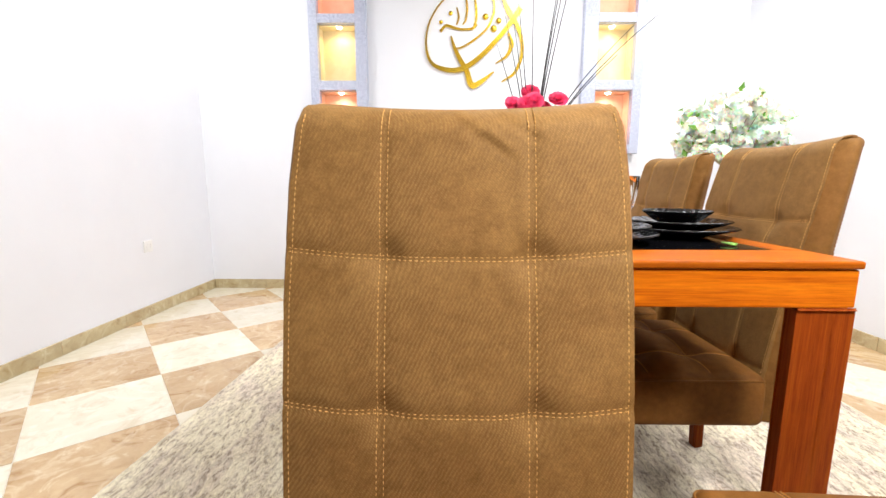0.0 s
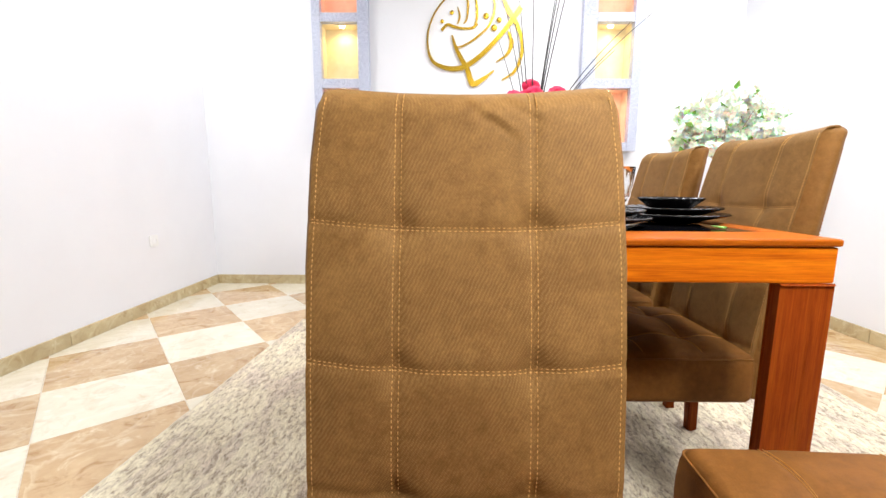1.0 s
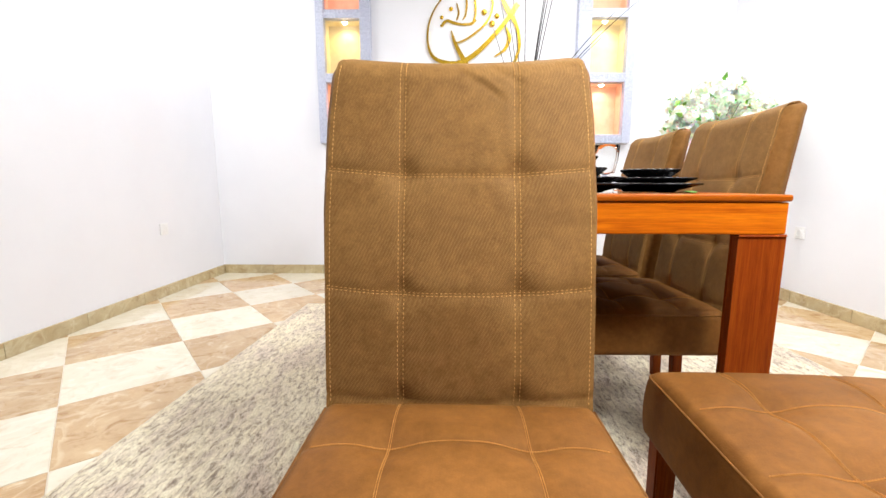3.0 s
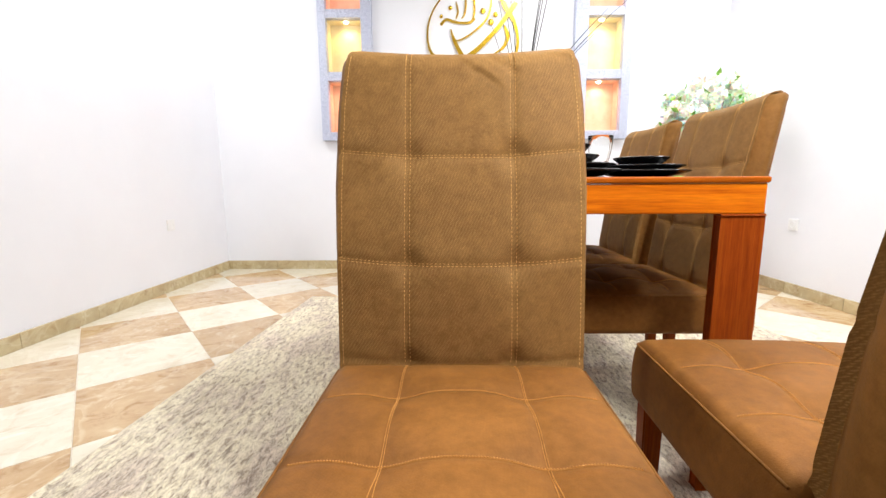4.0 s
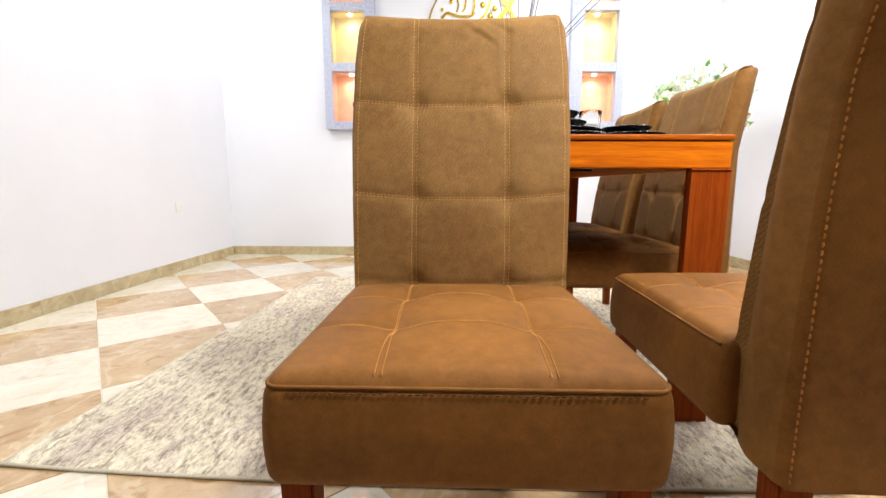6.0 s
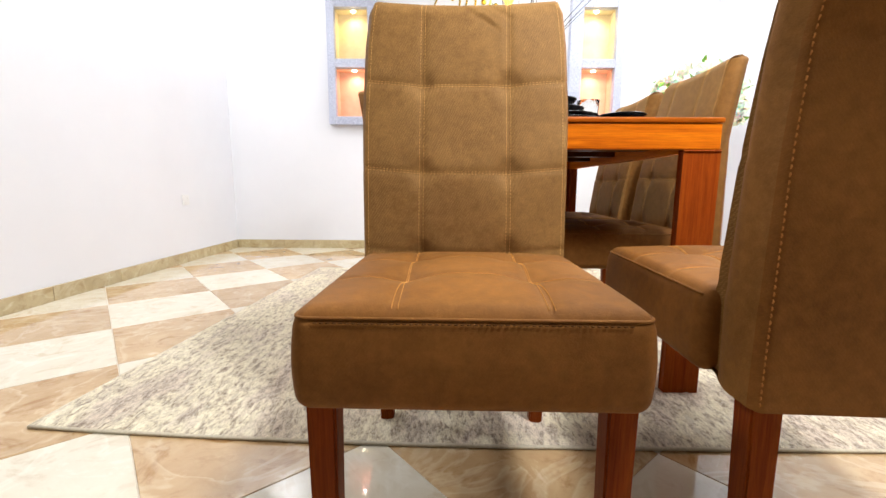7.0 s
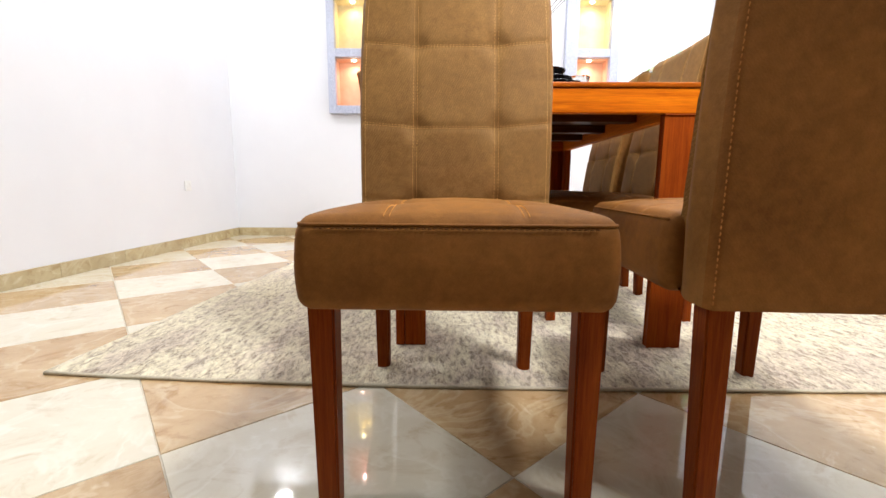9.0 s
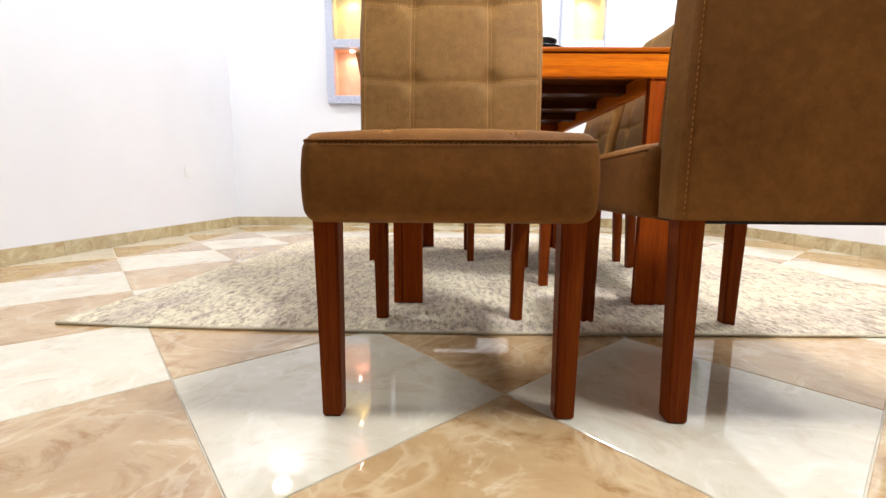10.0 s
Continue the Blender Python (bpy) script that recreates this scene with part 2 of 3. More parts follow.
def thing(name, label, category, m=None, group="", kind="", me=None):
    ob = new(name, me)
    if m is not None:
        ob.matrix_basis = m
    return tagged(ob, label, category, group, kind)


def bm_mesh(name, bm, material, smooth=False):
    bmesh.ops.recalc_face_normals(bm, faces=bm.faces)
    me = bpy.data.meshes.new(name)
    bm.to_mesh(me)
    bm.free()
    me.materials.append(material)
    me.polygons.foreach_set("use_smooth", [smooth] * len(me.polygons))
    return me


def box_mesh(name, x0, x1, y0, y1, z0, z1, material, bevel=0.0, segments=2):
    bm = bmesh.new()
    bmesh.ops.create_cube(bm, size=1)
    for v in bm.verts:
        v.co = Vector(((x0 + x1) / 2 + v.co.x * (x1 - x0), (y0 + y1) / 2 + v.co.y * (y1 - y0), (z0 + z1) / 2 + v.co.z * (z1 - z0)))
    if bevel:
        bmesh.ops.bevel(bm, geom=bm.edges[:], offset=bevel, segments=segments, affect="EDGES", profile=0.5)
    return bm_mesh(name, bm, material)


def axis_steps(a, b, r, inner):
    """Positions from a to b, close together within r of both ends."""
    e = [0, 0.12, 0.3, 0.55, 0.8, 1.0]
    return [a + r * t for t in e] + list(np.linspace(a + r, b - r, inner + 2)[1:-1]) + [b - r * t for t in reversed(e)]


def rounded_box(x0, x1, y0, y1, z0, z1, r, nx, ny, nz):
    """Vertices and faces of a box with round edges and a fine grid on every face."""
    xs, ys, zs = axis_steps(x0, x1, r, nx), axis_steps(y0, y1, r, ny), axis_steps(z0, z1, r, nz)
    index, verts, faces = {}, [], []

    def vert(x, y, z):
        key = (round(x, 6), round(y, 6), round(z, 6))
        if key not in index:
            c = Vector((min(max(x, x0 + r), x1 - r), min(max(y, y0 + r), y1 - r), min(max(z, z0 + r), z1 - r)))
            d = Vector((x, y, z)) - c
            index[key] = len(verts)
            verts.append(c + d.normalized() * r if d.length > 1e-9 else c)
        return index[key]

    for a, b, f in ((xs, ys, lambda u, v, w: (u, v, w)), (xs, zs, lambda u, v, w: (u, w, v)), (ys, zs, lambda u, v, w: (w, u, v))):
        for w in {0: (z0, z1), 1: (y0, y1), 2: (x0, x1)}[0 if a is xs and b is ys else 1 if a is xs else 2]:
            for i in range(len(a) - 1):
                for j in range(len(b) - 1):
                    faces.append((vert(*f(a[i], b[j], w)), vert(*f(a[i + 1], b[j], w)), vert(*f(a[i + 1], b[j + 1], w)), vert(*f(a[i], b[j + 1], w))))
    return verts, faces


def lathe(name, profile, material, steps=40, ripple=0.0, lobes=0):
    """Turns (radius, z) pairs round the z axis; ripple waves the radius."""
    verts, faces, n = [], [], len(profile)
    for k in range(steps):
        a = 2 * math.pi * k / steps
        for r, z in profile:
            q = r * (1 + ripple * math.cos(lobes * a)) if lobes else r
            verts.append((q * math.cos(a), q * math.sin(a), z))
    for k in range(steps):
        for i in range(n - 1):
            a, b = k * n + i, ((k + 1) % steps) * n + i
            faces.append((a, b, b + 1, a + 1))
    return mesh_of(name, verts, faces, material)


def tube(name, points, radii, material, sides=6):
    """A bent, tapered rod along points."""
    verts, faces = [], []
    pts = [Vector(p) for p in points]
    for i, p in enumerate(pts):
        d = (pts[min(i + 1, len(pts) - 1)] - pts[max(i - 1, 0)]).normalized()
        u = d.cross(Vector((0.31, 0.22, 0.93))).normalized() if abs(d.z) < 0.95 else d.cross(Vector((1, 0, 0))).normalized()
        v = d.cross(u)
        for k in range(sides):
            a = 2 * math.pi * k / sides
            verts.append(p + (u * math.cos(a) + v * math.sin(a)) * radii[i])
    for i in range(len(pts) - 1):
        for k in range(sides):
            a, b = i * sides + k, i * sides + (k + 1) % sides
            faces.append((a, b, b + sides, a + sides))
    faces += [tuple(range(sides)), tuple((len(pts) - 1) * sides + k for k in range(sides))]
    return mesh_of(name, verts, faces, material)


def curve_at(table, z):
    for (a, p), (b, q) in zip(table, table[1:]):
        if z <= b:
            t = min(max((z - a) / (b - a), 0), 1)
            return p + (q - p) * t
    return table[-1][1]


# ---- the room ----
def grid_wall(name, plane, us, vs, gaps, thick, label, material=None):
    """A wall of the given thickness with rectangular openings; plane maps (u, v, depth) to the room."""
    bm = bmesh.new()
    for i in range(len(us) - 1):
        for j in range(len(vs) - 1):
            if (i, j) in gaps:
                continue
            c = [bm.verts.new(plane(u, v, d)) for d in (0, thick) for u, v in ((us[i], vs[j]), (us[i + 1], vs[j]), (us[i + 1], vs[j + 1]), (us[i], vs[j + 1]))]
            for f in ((0, 1, 2, 3), (4, 5, 6, 7), (0, 1, 5, 4), (1, 2, 6, 5), (2, 3, 7, 6), (3, 0, 4, 7)):
                bm.faces.new([c[k] for k in f])
    bmesh.ops.remove_doubles(bm, verts=bm.verts[:], dist=1e-5)
    seen = {}
    for f in bm.faces[:]:
        key = tuple(round(v, 4) for v in f.calc_center_median())
        seen.setdefault(key, []).append(f)
    bmesh.ops.delete(bm, geom=[f for fs in seen.values() if len(fs) > 1 for f in fs], context="FACES")
    return thing(name, label, "wall", kind="structure", me=bm_mesh(name, bm, material or WALL))


COLUMNS = ((-0.855, -0.405), (1.295, 1.77))
COL_Z = (1.147, 2.71)
grid_wall("wall_north", lambda u, v, d: (u, Y1 + d, v), [X0 - 0.15, COLUMNS[0][0] + 0.03, COLUMNS[0][1] - 0.03, COLUMNS[1][0] + 0.03, COLUMNS[1][1] - 0.03, X1 + 0.15],
          [-0.02, COL_Z[0] + 0.03, COL_Z[1] - 0.03, ZC], {(1, 1), (3, 1)}, 0.15, "white painted wall with two lit niche columns")
YS = 1.2                                                  # behind this the side walls are unseen, and taupe to cut bounced light
grid_wall("wall_southwest", lambda u, v, d: (X0 - d, u, v), [Y0, YS], [-0.02, ZC], set(), 0.15, "unseen taupe side wall added to cut bounced light", UNSEEN_TAUPE)
grid_wall("wall_southeast", lambda u, v, d: (X1 + d, u, v), [Y0, YS], [-0.02, ZC], set(), 0.15, "unseen taupe side wall added to cut bounced light", UNSEEN_TAUPE)
grid_wall("wall_west", lambda u, v, d: (X0 - d, u, v), [YS, Y1], [-0.02, ZC], set(), 0.15, "plain white painted wall with a stone skirting")
grid_wall("wall_east", lambda u, v, d: (X1 + d, u, v), [YS, Y1], [-0.02, ZC], set(), 0.15, "plain white painted wall with a power socket")
# unseen too: set close behind the camera to darken what faces it
grid_wall("wall_south", lambda u, v, d: (u, Y0 - d, v), [X0 - 0.15, X1 + 0.15], [-0.02, ZC], set(), 0.15, "unseen taupe wall closing the room, added to cut bounced light", UNSEEN_TAUPE)
thing("ceiling", "unseen ceiling with round downlights, greige to cut bounced light", "ceiling", kind="structure",
      me=box_mesh("ceiling", X0 - 0.15, X1 + 0.15, Y0 - 0.15, Y1 + 0.15, ZC, ZC + 0.15, CEILING))
FLOOR = thing("floor", "polished cream and tan stone tile floor laid diagonally", "floor", kind="structure",
              me=box_mesh("floor", X0, X1, Y0, Y1, -0.06, -0.0025, GROUT))


# ---- niche columns ----
def niche_column(x0, x1, ix0, ix1):
    y = 3.777
    cx = (x0 + x1) / 2
    ob = thing("niche_column", "grey granite framed wall column with three lit alcoves", "wall niche", pose(cx, y, 0), "niche columns")
    rows = ((1.218, 1.641), (1.714, 2.142), (2.211, 2.64))
    a, b, i0, i1 = x0 - cx, x1 - cx, ix0 - cx, ix1 - cx
    for u0, u1 in ((a, i0), (i1, b)):
        part("upright", box_mesh("upright", u0, u1, 0, 0.066, COL_Z[0], COL_Z[1], GRANITE, 0.004), ob)
    edges = [COL_Z[0]] + [z for r in rows for z in r] + [COL_Z[1]]
    for k in range(0, len(edges), 2):
        part("crosspiece", box_mesh("crosspiece", i0, i1, 0.003, 0.066, edges[k], edges[k + 1], GRANITE, 0.003), ob)
    tints = ((1.0, 0.45, 0.34), (1.0, 0.68, 0.18), (1.0, 0.42, 0.40))
    for (z0, z1), tint in zip(rows, tints):
        d = 0.16
        bm = bmesh.new()
        for p in ([(i0, 0.05, z0), (i0, d, z0), (i0, d, z1), (i0, 0.05, z1)], [(i1, 0.05, z0), (i1, d, z0), (i1, d, z1), (i1, 0.05, z1)],
                  [(i0, 0.05, z0), (i1, 0.05, z0), (i1, d, z0), (i0, d, z0)], [(i0, 0.05, z1), (i1, 0.05, z1), (i1, d, z1), (i0, d, z1)],
                  [(i0, d, z0), (i1, d, z0), (i1, d, z1), (i0, d, z1)]):
            bm.faces.new([bm.verts.new(q) for q in p])
        bmesh.ops.remove_doubles(bm, verts=bm.verts[:], dist=1e-5)
        bmesh.ops.solidify(bm, geom=bm.faces[:], thickness=0.008)
        niche = part("alcove", bm_mesh("alcove", bm, STUCCO if tint[1] > 0.5 else PINK_LIT_STUCCO), ob, "cream stucco alcove lit by a small spotlight")
        part("spotlight", lathe("spotlight", [(0.0, -0.012), (0.014, -0.012), (0.02, -0.006), (0.022, 0.0)], GLOW_SPOT, 20), niche, "small recessed spotlight", pose(0, 0.075, z1 - 0.009))
        lamp("alcove_lamp", "SPOT", 3.2, pose(cx, y + 0.085, z1 - 0.03, 6, 0, 0), tint, 0.01)
    return ob


niche_column(-0.855, -0.405, -0.787, -0.493)
niche_column(1.295, 1.77, 1.405, 1.697)


# ---- gold wall lettering ----
def stroke(points, widths, depth=0.012):
    """A flat gold band of changing width along a smooth line, in the plane of the wall."""
    pts = [Vector((x, 0, z)) for x, z in points]
    line, ws = [], []
    ext = [pts[0] * 2 - pts[1]] + pts + [pts[-1] * 2 - pts[-2]]
    for i in range(1, len(ext) - 2):
        for k in range(8):
            t = k / 8
            p0, p1, p2, p3 = ext[i - 1:i + 3]
            line.append(0.5 * (2 * p1 + (p2 - p0) * t + (2 * p0 - 5 * p1 + 4 * p2 - p3) * t * t + (3 * p1 - p0 - 3 * p2 + p3) * t ** 3))
            ws.append(widths[i - 1] + (widths[i] - widths[i - 1]) * t)
    line.append(pts[-1])
    ws.append(widths[-1])
    verts, faces = [], []
    for i, p in enumerate(line):
        d = (line[min(i + 1, len(line) - 1)] - line[max(i - 1, 0)]).normalized()
        n = Vector((-d.z, 0, d.x)) * ws[i] / 2
        verts += [p + n, p - n, p + n + Vector((0, depth, 0)), p - n + Vector((0, depth, 0))]
    for i in range(len(line) - 1):
        a, b = 4 * i, 4 * i + 4
        faces += [(a, b, b + 1, a + 1), (a + 2, a + 3, b + 3, b + 2), (a, a + 2, b + 2, b), (a + 1, b + 1, b + 3, a + 3)]
    e = 4 * len(line) - 4
    faces += [(0, 1, 3, 2), (e, e + 2, e + 3, e + 1)]
    return mesh_of("gold_stroke", verts, faces, GOLD, False)


SIGN = thing("wall_calligraphy", "polished gold flowing calligraphy mounted on the white wall", "wall art", pose(-1.164, Y1 - 0.016, 2.352))
U = 0.002                                                # one drawing unit in metres
STROKES = (
    (((760, -60), (690, 0), (640, 60), (612, 130), (610, 200), (632, 252), (690, 276), (750, 272), (815, 232), (890, 158), (940, 96), (976, 44)), (8, 7, 7, 8, 10, 15, 22, 25, 23, 21, 22, 28)),
    (((706, 148), (720, 192), (744, 240), (768, 280), (790, 336), (832, 318), (876, 284)), (6, 16, 22, 24, 30, 20, 6)),
    (((838, -50), (866, 0), (874, 52), (852, 112), (800, 160), (752, 188), (724, 194)), (5, 6, 8, 9, 9, 8, 4)),
    (((892, -40), (908, 10), (934, 62), (966, 112), (984, 170), (984, 226), (958, 288), (908, 322)), (8, 10, 24, 18, 14, 16, 14, 5)),
    (((930, 134), (944, 178), (926, 222), (882, 252)), (8, 22, 14, 4)),
    (((664, 130), (686, 108), (716, 116), (748, 122), (786, 120), (806, 104)), (14, 12, 13, 10, 11, 12)),
    (((752, -30), (768, 30), (764, 84), (752, 104)), (5, 10, 9, 5)),
    (((786, -30), (802, 30), (804, 84), (796, 106)), (5, 10, 10, 6)),
    (((728, 40), (736, 76), (728, 104)), (5, 9, 7)),
)
for pts, ws in STROKES:
    part("gold_stroke", stroke([(x * U * 1.009, -z * U * 0.99) for x, z in pts], [w * U * 0.8 for w in ws], 0.010), SIGN, "", pose(0, 0.0012 * STROKES.index((pts, ws)) - 0.004, 0))
for px, pz, pr in ((840, 75, 11), (873, 120, 12), (892, 90, 10), (704, 62, 8), (666, 95, 7)):
    dot = lathe("gold_dot", [(0.0, 0.012), (pr * U * 0.9, 0.012), (pr * U, 0.010), (pr * U, 0.0)], GOLD, 20)
    part("gold_dot", dot, SIGN, "", pose(px * U * 1.009, 0.012, -pz * U * 0.99, 90, 0, 0))


# ---- power sockets ----
def socket(m):
    ob = thing("power_socket", "white plastic power socket on the white wall", "socket", m, "power sockets")
    part("plate", box_mesh("plate", -0.04, 0.04, -0.010, 0, -0.04, 0.04, PLASTIC, 0.004), ob)
    part("insert", lathe("insert", [(0.0, 0.003), (0.017, 0.003), (0.019, 0.013), (0.022, 0.014), (0.023, 0.009)], PLASTIC, 28), ob, "", pose(0, 0, 0, 90, 0, 0))
    for s in (-1, 1):
        part("pin_hole", lathe("pin_hole", [(0.0, 0.0045), (0.0026, 0.0045), (0.0028, 0.003)], HOLE, 10), ob, "dark pin hole", pose(0.0095 * s, 0, 0, 90, 0, 0))
    return ob


socket(pose(X0, 3.083, 0.48, 0, 0, 90))
socket(pose(X1, 2.945, 0.478, 0, 0, -90))

# ---- ceiling downlights ----
for lx, ly, share, wide in LAMPS:
    q = wide / 0.7
    ob = thing("downlight", "round white recessed ceiling downlight, switched on", "ceiling light", pose(lx, ly, ZC), "ceiling downlights")
    part("ring", lathe("ring", [(0.355 * q, -0.001), (0.37 * q, -0.008), (0.376 * q, -0.004), (0.376 * q, 0.0)], PLASTIC, 32), ob)
    part("diffuser", lathe("diffuser", [(0.0, -0.005), (0.345 * q, -0.005), (0.354 * q, -0.001)], GLOW, 32), ob, "glowing diffuser")


# ---- added hanging lamp, out of view ----
def pendant_lamp(x, y, z):
    ob = thing("pendant_lamp", "white dome pendant lamp added out of view, switched on", "pendant light", pose(x, y, z))
    part("shade", lathe("shade", [(0.012, 0.232), (0.05, 0.228), (0.13, 0.20), (0.20, 0.15), (0.215, 0.145), (0.212, 0.141), (0.125, 0.19), (0.012, 0.220)], PLASTIC, 40), ob, "white dome shade")
    part("cord", tube("cord", [(0, 0, 0.22), (0, 0, 0.6), (0, 0, ZC - z)], [0.003] * 3, TWIG, 6), ob, "thin black cord")
    part("ceiling_rose", lathe("ceiling_rose", [(0.0, ZC - z - 0.03), (0.045, ZC - z - 0.025), (0.05, ZC - z)], PLASTIC, 24), ob)
    return ob


pendant_lamp(*ADDED_PENDANT)


# ---- rug ----
def rug(x0, x1, y0, y1):
    """The woven sheet lies a little askew: its front edge bends and its west edge leans."""
    ob = thing("rug", "beige and grey streaked woven rug under the table", "rug")

    def at(u, v):
        x = x0 + (x1 - x0) * u + 0.105 * v * (1 - u)
        return x, y0 + 0.06 * max(0.0, (0.6 - x) / 1.4) ** 2 + (y1 - y0) * v

    nx, ny = 270, 220
    rng = np.random.default_rng(4)
    h = rng.normal(0, 1, (ny, nx))
    for _ in range(2):
        h = (h + np.roll(h, 1, 0) + np.roll(h, -1, 0)) / 1.9
    verts = [(*at(0.001 + 0.998 * i / (nx - 1), 0.001 + 0.998 * j / (ny - 1)), 0.0085 + 0.0012 * h[j, i]) for j in range(ny) for i in range(nx)]
    faces = [(j * nx + i, j * nx + i + 1, (j + 1) * nx + i + 1, (j + 1) * nx + i) for j in range(ny - 1) for i in range(nx - 1)]
    part("rug_surface", mesh_of("rug_surface", verts, faces, RUG), ob)
    rim = [at(k / 40, 0) for k in range(40)] + [at(1, k / 40) for k in range(40)] + [at(1 - k / 40, 1) for k in range(40)] + [at(0, 1 - k / 40) for k in range(40)]
    n = len(rim)
    body = [(x, y, z) for z in (0.0004, 0.006) for x, y in rim]
    part("backing", mesh_of("backing", body, [tuple(range(n)), tuple(range(n, 2 * n))] + [(i, (i + 1) % n, n + (i + 1) % n, n + i) for i in range(n)], BINDING, False), ob)
    for side in range(4):
        run = (rim + rim[:1])[side * 40:side * 40 + 41]
        part("binding", tube("binding", [(x, y, 0.0048 + 0.0005 * math.sin(k * 1.7)) for k, (x, y) in enumerate(run)], [0.0046] * 41, BINDING, 8), ob, "pale stitched rug edge")
    return ob


rug(-0.801, 1.885, 0.752, 2.78)


# ---- dining table ----
TX0, TX1, TY0, TY1 = 0.082, 0.944, 1.004, 2.33


def corner_leg(ix, iy):
    """Two boards glued to an L: the outer corner at the origin, running inwards along ix and iy."""
    bm = bmesh.new()
    for x0, x1, y0, y1 in ((0.0, 0.0265, 0.0, 0.088), (0.0272, 0.090, 0.0008, 0.027)):
        made = bmesh.ops.create_cube(bm, size=1)["verts"]
        for v in made:
            v.co = Vector((ix * (x0 + (v.co.x + 0.5) * (x1 - x0)), iy * (y0 + (v.co.y + 0.5) * (y1 - y0)), 0.349 + v.co.z * 0.678))
        edges = list({e for v in made for e in v.link_edges})
        bmesh.ops.bevel(bm, geom=edges, offset=0.0042, segments=3, affect="EDGES", profile=0.5)
    return bm_mesh("leg", bm, SHADED_WOOD_Z)


def dining_table():
    cx, cy = (TX0 + TX1) / 2, (TY0 + TY1) / 2
    ob = thing("dining_table", "cherry wood dining table with a black glass top", "table", pose(cx, cy, 0))
    w, d = (TX1 - TX0) / 2, (TY1 - TY0) / 2
    zt = 0.774
    b0, b1 = 0.125, 0.055
    for y0, y1 in ((-d, -d + b0), (d - b0, d)):
        part("top_rail", box_mesh("top_rail", -w, w, y0, y1, zt - 0.014, zt, TOP_X, 0.004), ob)
    for x0, x1 in ((-w, -w + b1), (w - b1, w)):
        part("top_rail", box_mesh("top_rail", x0, x1, -d + b0, d - b0, zt - 0.014, zt, TOP_Y, 0.004), ob)
    part("glass_top", box_mesh("glass_top", -w + b1, w - b1, -d + b0, d - b0, zt - 0.012, zt - 0.0015, BLACK_GLASS, 0.001), ob, "glossy black glass panel")
    for s in (-1, 1):
        y = s * (d - 0.005)
        part("apron", box_mesh("apron", -w + 0.004, w - 0.004, min(y, y - s * 0.028), max(y, y - s * 0.028), 0.692, zt - 0.0155, WOOD_X, 0.003), ob)
        x = s * (w - 0.005)
        part("apron", box_mesh("apron", min(x, x - s * 0.028), max(x, x - s * 0.028), -d + 0.034, d - 0.034, 0.692, zt - 0.0155, WOOD_Y, 0.003), ob)
    part("underside_panel", box_mesh("underside_panel", -w + 0.034, w - 0.034, -d + 0.034, d - 0.034, 0.7475, 0.7585, UNDERSIDE_SHADE_WOOD, 0.001), ob, "dark brown board under the glass, shade put into its colour")
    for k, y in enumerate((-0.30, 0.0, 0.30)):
        part("cross_rail", box_mesh("cross_rail", -w + 0.034, w - 0.034, y - 0.03, y + 0.03, 0.717, 0.7465, UNDERSIDE_SHADE_WOOD, 0.002), ob)
    for sx in (-1, 1):
        for sy in (-1, 1):
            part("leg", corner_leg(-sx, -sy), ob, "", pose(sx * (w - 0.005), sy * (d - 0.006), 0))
    return ob


dining_table()

# ---- chairs ----
FRONT = ((0.30, 0.138), (0.44, 0.142), (0.62, 0.167), (0.81, 0.207), (0.95, 0.238), (1.05, 0.262))
REAR = ((0.30, 0.2725), (0.60, 0.268), (0.75, 0.269), (0.85, 0.286), (0.97, 0.307), (1.05, 0.323))
HALF = ((0.30, 0.220), (0.45, 0.2245), (0.75, 0.2285), (0.90, 0.2250), (0.97, 0.2190), (1.05, 0.2090))
REAR_HALF = ((0.30, 0.2190), (0.42, 0.2180), (0.64, 0.2140), (0.77, 0.2080), (0.97, 0.1990), (1.05, 0.1900))
ZB, ZT = 0.325, 1.011
SEAM_X, SEAM_Z = 0.093, (0.621, 0.808)
SEAT_Y = (-0.128, 0.022)


def sag(x):
    """How far a cross seam climbs from its crossing towards the side."""
    return 0.010 * max(0.0, abs(x) - SEAM_X) / 0.12


def pillow(u, v, us, vs, soft=0.026):
    """How deep the padding is pulled in at (u, v) by the seams at us and vs: 0 to 1, deepest where they cross."""
    du = min(abs(u - s) for s in us)
    dv = min(abs(v - s) for s in vs)
    a, b = math.exp(-(du / 0.008) ** 2), math.exp(-(dv / 0.008) ** 2)
    wide = math.exp(-(du * du + dv * dv) / (soft * soft))
    return 0.2 * max(a, b) + 0.8 * wide


def back_front(x, z, creased):
    """Depth of the padded front of the back rest at (x, z)."""
    y = curve_at(FRONT, z)
    u = x / curve_at(HALF, z)
    bulge = 0.008 * (1 - u ** 4) * (0.6 + 0.4 * math.sin(min(max((z - ZB) / (ZT - ZB), 0), 1) * math.pi))
    y = y - bulge + 0.0125 * pillow(x, z - sag(x), (-SEAM_X, SEAM_X), SEAM_Z + ((0.45,) if z < 0.5 else ()))
    if creased:
        for cx, cz, depth, slope in ((0.010, 0.972, 0.0020, -1.1), (0.043, 0.950, 0.0036, -0.75), (0.074, 0.972, 0.0030, -0.62)):
            along, across = (x - cx), (z - cz) - slope * (x - cx)
            y += depth * math.exp(-(across / 0.0055) ** 2 - (along / 0.026) ** 2) - 0.6 * depth * math.exp(-((across - 0.012) / 0.008) ** 2 - (along / 0.03) ** 2)
    return y


